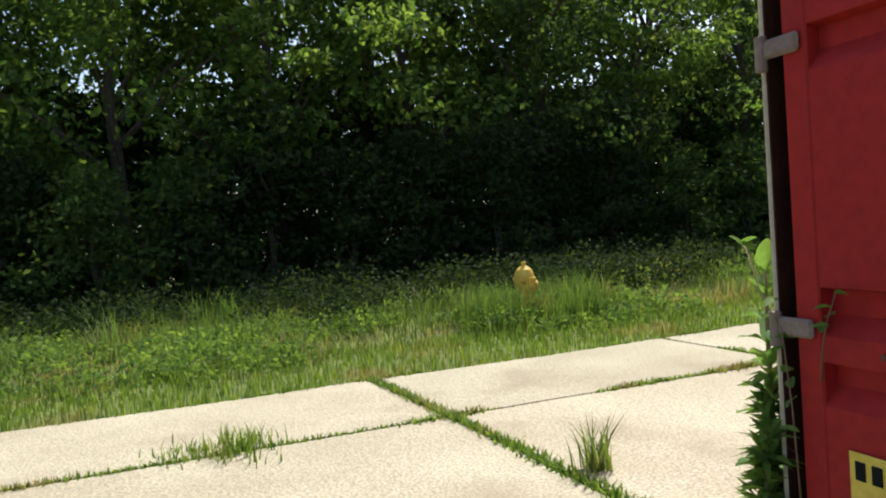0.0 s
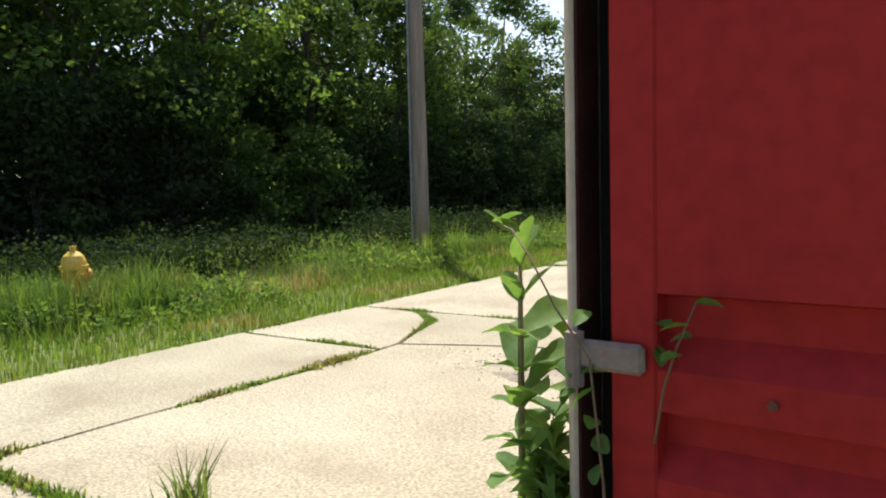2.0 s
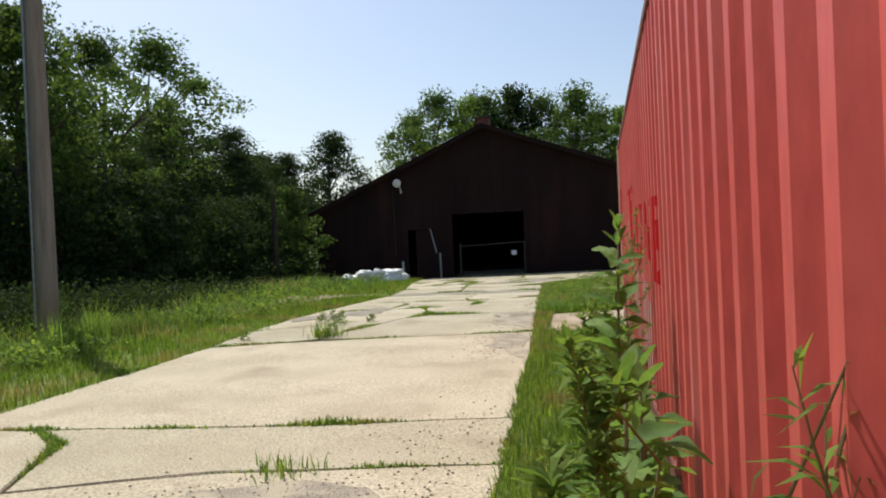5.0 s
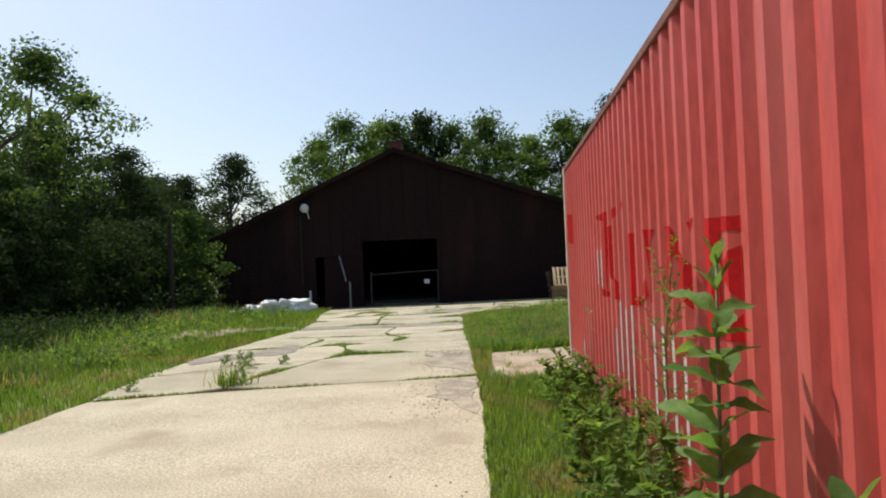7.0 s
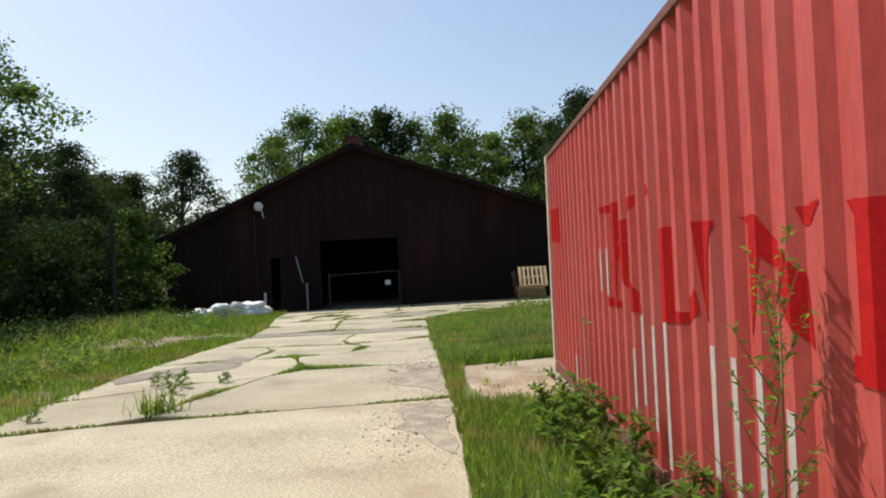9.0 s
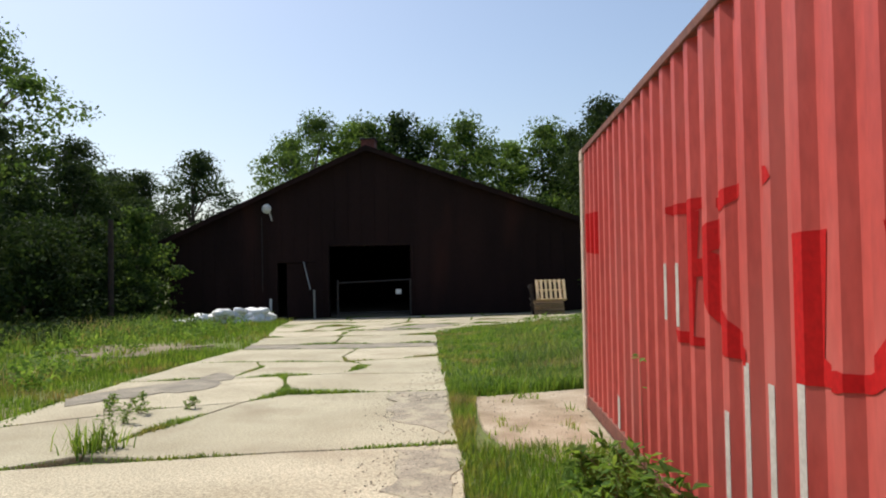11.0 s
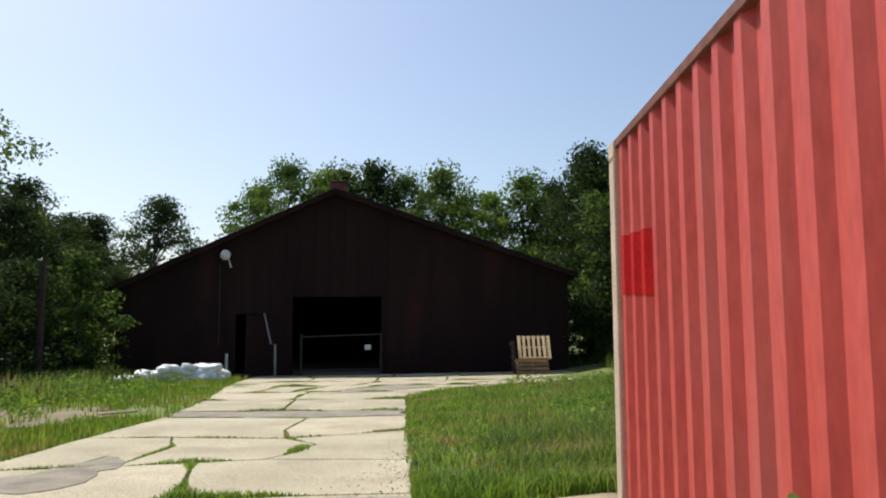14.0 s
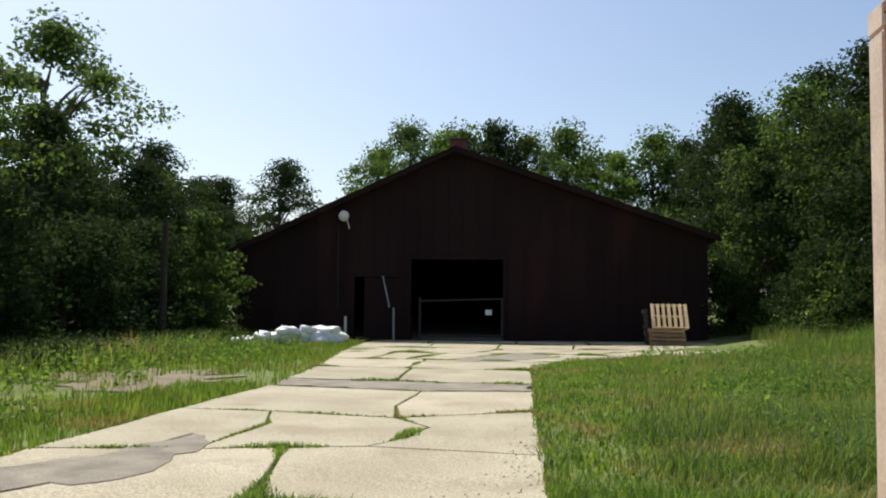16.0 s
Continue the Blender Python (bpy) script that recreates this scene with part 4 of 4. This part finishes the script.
# ---- trees ----
def tree_meshes(kind, seed, h, spread, clump_n, per, size, low=0.25, clump_r=0.9):
    """The meshes of one tree: trunk with limbs, and crown."""
    r = random.Random(seed)
    bm = bmesh.new()
    lean = Vector((r.uniform(-0.05, 0.05), r.uniform(-0.05, 0.05), 1))
    tr = [Vector((0, 0, -0.3)) + lean * (h * k / 6) + Vector((r.uniform(-0.1, 0.1), r.uniform(-0.1, 0.1), 0)) * k * 0.4 for k in range(6)]
    base = 0.016 * h + 0.04
    tube(bm, tr, [base * (1 - 0.15 * k) for k in range(6)], 8)
    clumps = []
    for k in range(clump_n):
        t = low + (1 - low) * (k + r.random()) / clump_n
        prof = math.sin(min(1, (t - low) / (1 - low) * 0.85 + 0.22) * math.pi) ** 0.6
        a = k * 2.4 + r.uniform(-0.5, 0.5)
        rr = spread * prof * r.uniform(0.25, 1.0)
        c = Vector((math.cos(a) * rr, math.sin(a) * rr, t * h))
        clumps.append((c.x, c.y, c.z, clump_r * r.uniform(0.45, 1.45)))
        if k % 3 == 0 and rr > 0.4:
            z0 = max(0.15, t - 0.18) * h
            p0 = tr[0].lerp(tr[5], min(0.95, z0 / (h * 5 / 6)))
            tube(bm, [p0, p0.lerp(c, 0.5) + Vector((0, 0, 0.15)), c], [base * 0.35, base * 0.22, 0.012], 5)
    me_t = bpy.data.meshes.new("trunk")
    bm.to_mesh(me_t)
    bm.free()
    me_t.materials.append(BARK)
    v, f = leaf_cloud(clumps, per, size, seed)
    me_c = bpy.data.meshes.new("crown")
    me_c.from_pydata(v.tolist(), [], f.tolist())
    me_c.materials.append(kind)
    return me_t, me_c


KINDS = [
    tree_meshes(LEAF, 1, 11, 4.2, 62, 200, 0.20, low=0.2, clump_r=0.95),
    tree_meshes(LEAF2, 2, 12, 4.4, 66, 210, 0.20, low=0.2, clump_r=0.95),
    tree_meshes(LEAF3, 3, 10, 3.9, 50, 190, 0.19, low=0.25, clump_r=0.85),
    tree_meshes(LEAF, 4, 13, 4.6, 56, 200, 0.20, low=0.35, clump_r=0.95),
    tree_meshes(LEAF2, 5, 9, 3.6, 60, 200, 0.19, low=0.06, clump_r=0.8),
]
SHRUBS = [
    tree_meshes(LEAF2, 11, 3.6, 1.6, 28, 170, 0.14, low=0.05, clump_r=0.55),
    tree_meshes(LEAF, 12, 3.0, 1.5, 24, 170, 0.14, low=0.05, clump_r=0.55),
    tree_meshes(LEAF, 13, 4.2, 1.4, 26, 150, 0.15, low=0.05, clump_r=0.5),
]


def plant_tree(k, x, y, s, label, shrub=False, group="", sz=1.0):
    me_t, me_c = (SHRUBS if shrub else KINDS)[k]
    ob = new("shrub" if shrub else "tree")
    z = ground_z(x, y) + field_lift(x, y) - 0.05
    ob.matrix_basis = pose(x, y, z, 0, 0, (x * 77 + y * 31) % 360) @ Matrix.Diagonal((s, s, s * sz, 1))
    for nm, me in (("trunk", me_t), ("crown", me_c)):
        o = new(nm, me)
        o.parent = ob
    return tagged(ob, label, "shrub" if shrub else "tree", group)


r = random.Random(7)
TL = ("leafy green deciduous tree at the wood edge", "dark green deciduous tree at the wood edge", "light green locust-like tree at the wood edge",
      "tall leafy tree at the wood edge", "dense dark tree at the wood edge")
SL = ("green shrub under the trees, leaves darkened for shade", "green leafy shrub under the trees", "light green shrub under the trees")
y = -16.0
while y < 27:
    for row, x in enumerate((-17.5, -22.5)):
        k = r.choice((0, 1, 2, 3, 0) if row else ((0, 2, 2, 3, 2, 2) if y < 8 else (0, 3, 2, 0)))
        tall_f = float(np.interp(y, [-16, 14, 18, 30], [1.25, 1.15, 0.95, 0.75]))
        plant_tree(k, x + r.uniform(-1, 1), y + r.uniform(-1, 1), tall_f * r.uniform(0.85, 1.15) * (0.85, 1.05)[row], TL[k], group="wood beside the driveway")
    y += 3.6
y = -16.0
while y < 36:
    x = -14.7 + r.uniform(-0.8, 0.8) if y < 26 else -16 + r.uniform(-1, 1)
    # mostly shrub 0, its darkened leaves stand in for shade under the trees
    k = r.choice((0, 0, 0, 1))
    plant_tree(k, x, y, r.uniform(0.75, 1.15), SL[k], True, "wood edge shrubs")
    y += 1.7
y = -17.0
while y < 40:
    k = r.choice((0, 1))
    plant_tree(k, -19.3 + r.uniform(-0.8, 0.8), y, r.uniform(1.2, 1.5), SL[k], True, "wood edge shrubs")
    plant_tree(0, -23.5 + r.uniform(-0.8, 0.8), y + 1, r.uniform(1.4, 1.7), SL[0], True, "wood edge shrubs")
    y += 2.4
# wood further off, left of the barn; mostly LEAF2 kinds, whose colour carries backlit shade
for k, x, y, s in ((3, -25, 40, 1.12), (1, -20, 33, 0.72), (1, -18.5, 37, 0.6), (1, -17.6, 41, 0.5), (4, -21, 43, 0.85), (1, -24, 47, 0.85),
                   (1, -21.5, 50, 0.72), (1, -27, 34, 0.85), (4, -30, 46, 0.9), (1, -22.3, 62, 0.98), (1, -26, 56, 0.8), (4, -18.5, 46, 0.6),
                   (4, -31, 40, 1.2), (3, -33, 52, 0.9), (2, -17.5, 70, 0.8), (1, -38, 60, 1.0), (0, -30, 66, 0.9)):
    plant_tree(k, x, y, s * 1.15, TL[k], group="wood beyond the meadow", sz=0.85)
# behind the barn
for i in range(17):
    k = (0, 3, 2, 0, 4, 3)[i % 6]
    x = -16.5 + i * 2.35
    plant_tree(k, x + r.uniform(-0.6, 0.6), 67 + r.uniform(-2, 3), (14.6 if i < 6 else 13.4) / (11, 12, 10, 13, 9)[k] * r.uniform(0.92, 1.06),
               TL[k].replace("at the wood edge", "behind the barn"), group="trees behind the barn")
# beside the field
for k, x, y, s in ((1, 5.6, 44, 0.85), (0, 7.6, 41, 0.88), (4, 6.0, 39.5, 0.7), (1, 9.0, 37, 0.82), (4, 9.2, 33, 0.95), (0, 10.6, 30, 0.82), (3, 12, 33, 0.85),
                   (1, 12.4, 26.5, 0.85), (4, 11.2, 27.5, 0.8), (1, 13.5, 22.5, 0.85), (0, 15, 28, 0.9), (2, 13, 40, 0.95), (1, 10, 46, 0.95), (4, 16, 24, 1.0), (1, 18, 34, 1.0),
                   (0, 14, 48, 1.1), (4, 7.0, 49, 1.05)):
    plant_tree(k, x, y, s, TL[k].replace("at the wood edge", "hung with vines beside the field"), group="trees beside the field")
for i in range(14):
    k = (0, 1, 0, 2)[i % 4]
    u = i / 13
    plant_tree(k, 4.9 + 6.6 * u + r.uniform(-0.5, 0.5), 40.5 - 17 * u + r.uniform(-0.6, 0.6), r.uniform(0.55, 0.95), SL[k], True, "shrubs beside the field")
plant_tree(2, -15.3, 36.0, 1.15, "light green sapling at the barn corner", True)
plant_tree(0, -14.6, 34.5, 0.45, "low green shrub at the barn corner", True)
plant_tree(1, -9.3, 11.3, 0.25, "low green shrub at the pole's foot", True)


# ---- weeds by the container ----
def leaf_shape(length, width, curl, wave, seg=7):
    """A broad leaf along +x with a folded midrib, curved down and wavy at its edge."""
    vs, fs = [], []
    for i in range(seg + 1):
        t = i / seg
        w = width * 0.5 * math.sin(math.pi * min(1, t * 0.93 + 0.05)) ** 0.75
        x = length * t
        z = length * (0.18 * t - curl * t * t)
        for s in (-1, -0.5, 0, 0.5, 1):
            vs.append((x, s * w, z + abs(s) * w * 0.35 + wave * w * math.sin(t * 11 + s * 2) * abs(s)))
    for i in range(seg):
        for k in range(4):
            a = i * 5 + k
            fs.append((a, a + 1, a + 6, a + 5))
    return vs, fs


LEAFMESH = []
for L, W, C, V in ((0.16, 0.074, 0.25, 0.2), (0.19, 0.082, 0.45, 0.3), (0.12, 0.06, 0.1, 0.1), (0.075, 0.045, 0.2, 0.05)):
    v, f = leaf_shape(L, W, C, V)
    me = bpy.data.meshes.new("leaf")
    me.from_pydata(v, [], f)
    me.shade_smooth()
    me.materials.append(MILKLEAF)
    LEAFMESH.append(me)


def milkweed(x, y, h, pairs, seed, label, lean=(0, 0), scale=1.0, tight=False):
    r = random.Random(seed)
    z0 = ground_z(x, y) - 0.03
    ob = thing("milkweed_plant", x, y, z0, label, "plant")
    pts = [(lean[0] * t * t, lean[1] * t * t, h * t) for t in (0, 0.3, 0.6, 0.85, 1)]
    part("stem", tube(bmesh.new(), pts, [0.009, 0.008, 0.007, 0.006, 0.004], 8), STEM, ob, smooth=True)
    for i in range(pairs):
        t = 0.14 + 0.86 * i / (pairs - 1)
        a0 = i * 67 + 30 + r.uniform(-15, 15)
        for s in (0, 120, 240):
            top = i > pairs - 3
            a = (a0 + s) % 360
            me = LEAFMESH[2] if top else LEAFMESH[r.choice((0, 1))]
            o = new("leaf", me)
            o.parent = ob
            k = scale * r.uniform(0.8, 1.2) * (0.85 if top else 1)
            over = -0.883 * math.cos(radians(a)) - 0.469 * math.sin(radians(a))
            if tight and t > 0.3 and over > 0:
                k = min(k, 0.078 / (0.19 * over + 0.03))
            o.matrix_basis = pose(lean[0] * t * t, lean[1] * t * t, h * t, 0, -r.uniform(35, 65) if top else -r.uniform(5, 40), a) @ pose(0, 0, 0, r.uniform(-25, 25)) @ Matrix.Diagonal((k, k, k, 1))
    return ob


def bushy_weed(x, y, h, n, seed, label, width=0.010, length=0.07, spread=0.12, mat=WEED, branches=10, name="weed_plant", sway=0.04):
    """Stems with side branches and many narrow leaves."""
    r = random.Random(seed)
    z0 = ground_z(x, y) - 0.03
    ob = thing(name, x, y, z0, label, "plant")
    bm = bmesh.new()
    axes = []
    main = [Vector((r.uniform(-1, 1) * sway * k, r.uniform(-1, 1) * sway * k, h * k / 4)) for k in range(5)]
    tube(bm, main, [0.006, 0.006, 0.005, 0.004, 0.002], 6)
    axes.append((main[1], main[4]))
    for b in range(branches):
        t = 0.15 + 0.8 * b / branches
        p = main[0].lerp(main[4], t)
        a = b * 2.4
        e = p + Vector((math.cos(a) * spread * (1.2 - t), math.sin(a) * spread * (1.2 - t), h * 0.16))
        tube(bm, [p, p.lerp(e, 0.5) + Vector((0, 0, -0.01)), e], [0.003, 0.002, 0.001], 4)
        axes.append((p, e))
    part("stem", bm, STEM, ob)
    vs, fs = [], []
    for i in range(n):
        p, e = r.choice(axes)
        t = r.random()
        c = p.lerp(e, t)
        d = Vector((r.uniform(-1, 1), r.uniform(-1, 1), r.uniform(-0.2, 0.9))).normalized()
        s = d.cross(Vector((r.uniform(-0.4, 0.4), r.uniform(-0.4, 0.4), 1))).normalized()
        L, W = length * r.uniform(0.6, 1.3), width * r.uniform(0.7, 1.3)
        nrm = s.cross(d)
        k = len(vs)
        m = c + d * L * 0.45 + nrm * L * 0.08
        vs += [c, m + s * W, c + d * L - Vector((0, 0, L * 0.15)), m - s * W]
        fs.append((k, k + 1, k + 2, k + 3))
    raw("foliage", vs, fs, mat, ob)
    return ob


milkweed(-0.16, 0.125, 1.24, 18, 31, "tall broad-leaved green milkweed beside the container corner", (0.0, 0.01), 1.0, True)
milkweed(-0.09, 0.20, 1.08, 14, 32, "broad-leaved green milkweed beside the container corner", (0.0, 0.02), 0.8)
milkweed(-0.14, 0.52, 1.02, 13, 35, "broad-leaved green milkweed beside the container corner", (0.0, 0.03), 0.85)
milkweed(-0.22, 1.15, 0.88, 11, 36, "broad-leaved green milkweed by the container side", (0.02, 0.03))
milkweed(-0.36, 1.55, 0.82, 10, 37, "broad-leaved green milkweed by the container side", (-0.03, 0.02))
milkweed(-0.27, 1.95, 1.02, 12, 38, "broad-leaved green milkweed by the container side", (0.02, 0.05))
milkweed(-0.20, 2.45, 0.92, 11, 39, "broad-leaved green milkweed by the container side")
milkweed(-0.24, 3.95, 1.38, 17, 33, "tall broad-leaved green milkweed by the container side", (0.03, 0.02))
milkweed(-0.16, 3.2, 0.85, 11, 34, "broad-leaved green milkweed by the container side")
bushy_weed(-0.10, 1.40, 1.20, 150, 53, "spindly dark green weed with long narrow leaves", spread=0.16, length=0.09, width=0.007, branches=14)
CORNER = "bushy narrow-leaved green weed at the container corner"
bushy_weed(-0.07, 0.10, 0.85, 420, 41, CORNER, spread=0.06, sway=0.006)
bushy_weed(-0.075, 0.02, 0.98, 520, 51, CORNER, spread=0.06, sway=0.006, branches=14)
bushy_weed(-0.03, -0.03, 0.86, 460, 52, CORNER, spread=0.06, sway=0.006, branches=12)
bushy_weed(-0.16, 0.66, 0.85, 380, 42, "bushy narrow-leaved green weed at the container corner")
bushy_weed(0.40, -0.16, 0.62, 260, 43, "narrow-leaved green weed before the container doors")
bushy_weed(0.06, -0.10, 0.55, 260, 44, "narrow-leaved green weed before the container doors")
bushy_weed(-0.30, 1.35, 0.95, 520, 45, "tall bushy narrow-leaved weed by the container")
bushy_weed(-0.20, 1.9, 1.12, 560, 46, "tall bushy narrow-leaved weed by the container")
bushy_weed(-0.30, 2.5, 0.75, 420, 47, "bushy narrow-leaved weed by the container")
bushy_weed(-0.22, 5.15, 1.38, 420, 48, "tall spindly weed with narrow leaves by the container", spread=0.26, length=0.045, width=0.007, branches=24)
bushy_weed(-0.18, 4.45, 0.75, 360, 49, "bushy narrow-leaved weed by the container")
rw = random.Random(5)
for i in range(17):
    yy = 4.9 + i * 0.29
    hh = rw.uniform(0.28, 0.62) * (1.0 if yy < 8.6 else 0.7)
    wide = i % 3
    bushy_weed(-0.16 - rw.uniform(0, 0.26), yy, hh, (110, 170, 260)[wide], 60 + i, "low leafy green weed along the container foot",
               width=(0.026, 0.018, 0.010)[wide], length=(0.085, 0.08, 0.09)[wide], spread=rw.uniform(0.18, 0.3))
for x, y, hh, sd in ((-4.13, 10.5, 0.42, 81), (-4.44, 11.5, 0.26, 82), (-4.5, 12.05, 0.24, 83), (-4.9, 12.2, 0.18, 84), (-4.05, 12.2, 0.15, 85), (-5.3, 10.1, 0.2, 86)):
    bushy_weed(x, y, hh, 90, sd, "small leafy weed growing in a slab crack", width=0.011, length=0.05, spread=0.11)


def vine(pts, leaves, label, seed, size=1.0):
    r = random.Random(seed)
    ob = thing("vine", 0, 0, 0, label, "vine")
    part("stem", tube(bmesh.new(), pts, [0.0024 - 0.0014 * k / len(pts) for k in range(len(pts))], 6), TWIG, ob, smooth=True)
    for p in leaves:
        o = new("leaf", LEAFMESH[3])
        o.parent = ob
        o.matrix_basis = pose(*p, r.uniform(-40, 40), r.uniform(-40, 30), r.uniform(0, 360)) @ Matrix.Diagonal((size, size, size, 1))
    return ob


plate = part("warning_plate", a_box(0.20, 0.46, -0.0065, -0.0035, 0.63, 0.783, 0.001), YELLOW, container, "small yellow plate on the door")
for k in range(6):
    part("letter_bar", a_box(0.216 + k * 0.04, 0.240 + k * 0.04, -0.009, -0.007, 0.725, 0.765), RUBBER, plate)

vine([(0.08, -0.02, 0.55), (0.07, -0.025, 0.85), (0.05, -0.025, 1.03), (0.0, -0.03, 1.10), (-0.06, 0.0, 1.17), (-0.11, 0.03, 1.21), (-0.165, 0.06, 1.22)],
     [(-0.165, 0.06, 1.22), (-0.16, 0.065, 1.218), (-0.155, 0.06, 1.215), (-0.14, 0.05, 1.213), (0.05, -0.03, 1.10), (0.02, -0.03, 1.0), (0.04, -0.035, 1.01),
      (0.03, -0.03, 0.98), (0.06, -0.03, 0.99), (0.01, -0.03, 0.96), (0.05, -0.03, 0.93), (0.08, -0.03, 0.90), (0.06, -0.03, 0.85), (0.09, -0.03, 0.80)],
     "thin brown vine with pale young leaves at the door", 71, 0.6)
vine([(0.14, -0.01, 0.92), (0.155, -0.015, 1.0), (0.175, -0.02, 1.06), (0.20, -0.02, 1.12)],
     [(0.20, -0.022, 1.12), (0.165, -0.02, 1.085), (0.19, -0.02, 1.09), (0.16, -0.02, 1.05), (0.18, -0.02, 1.05), (0.195, -0.02, 1.075), (0.15, -0.015, 1.03)],
     "small green vine growing over the red door", 72, 0.5)
vine([(-0.01, 9.36, 0.1), (-0.015, 9.38, 0.5), (-0.02, 9.40, 0.82)], [(-0.02, 9.40, 0.82), (-0.02, 9.41, 0.80), (-0.02, 9.38, 0.78), (-0.02, 9.42, 0.79), (-0.02, 9.39, 0.81), (-0.015, 9.38, 0.62)], "thin vine shoot on the container side", 73, 0.7)
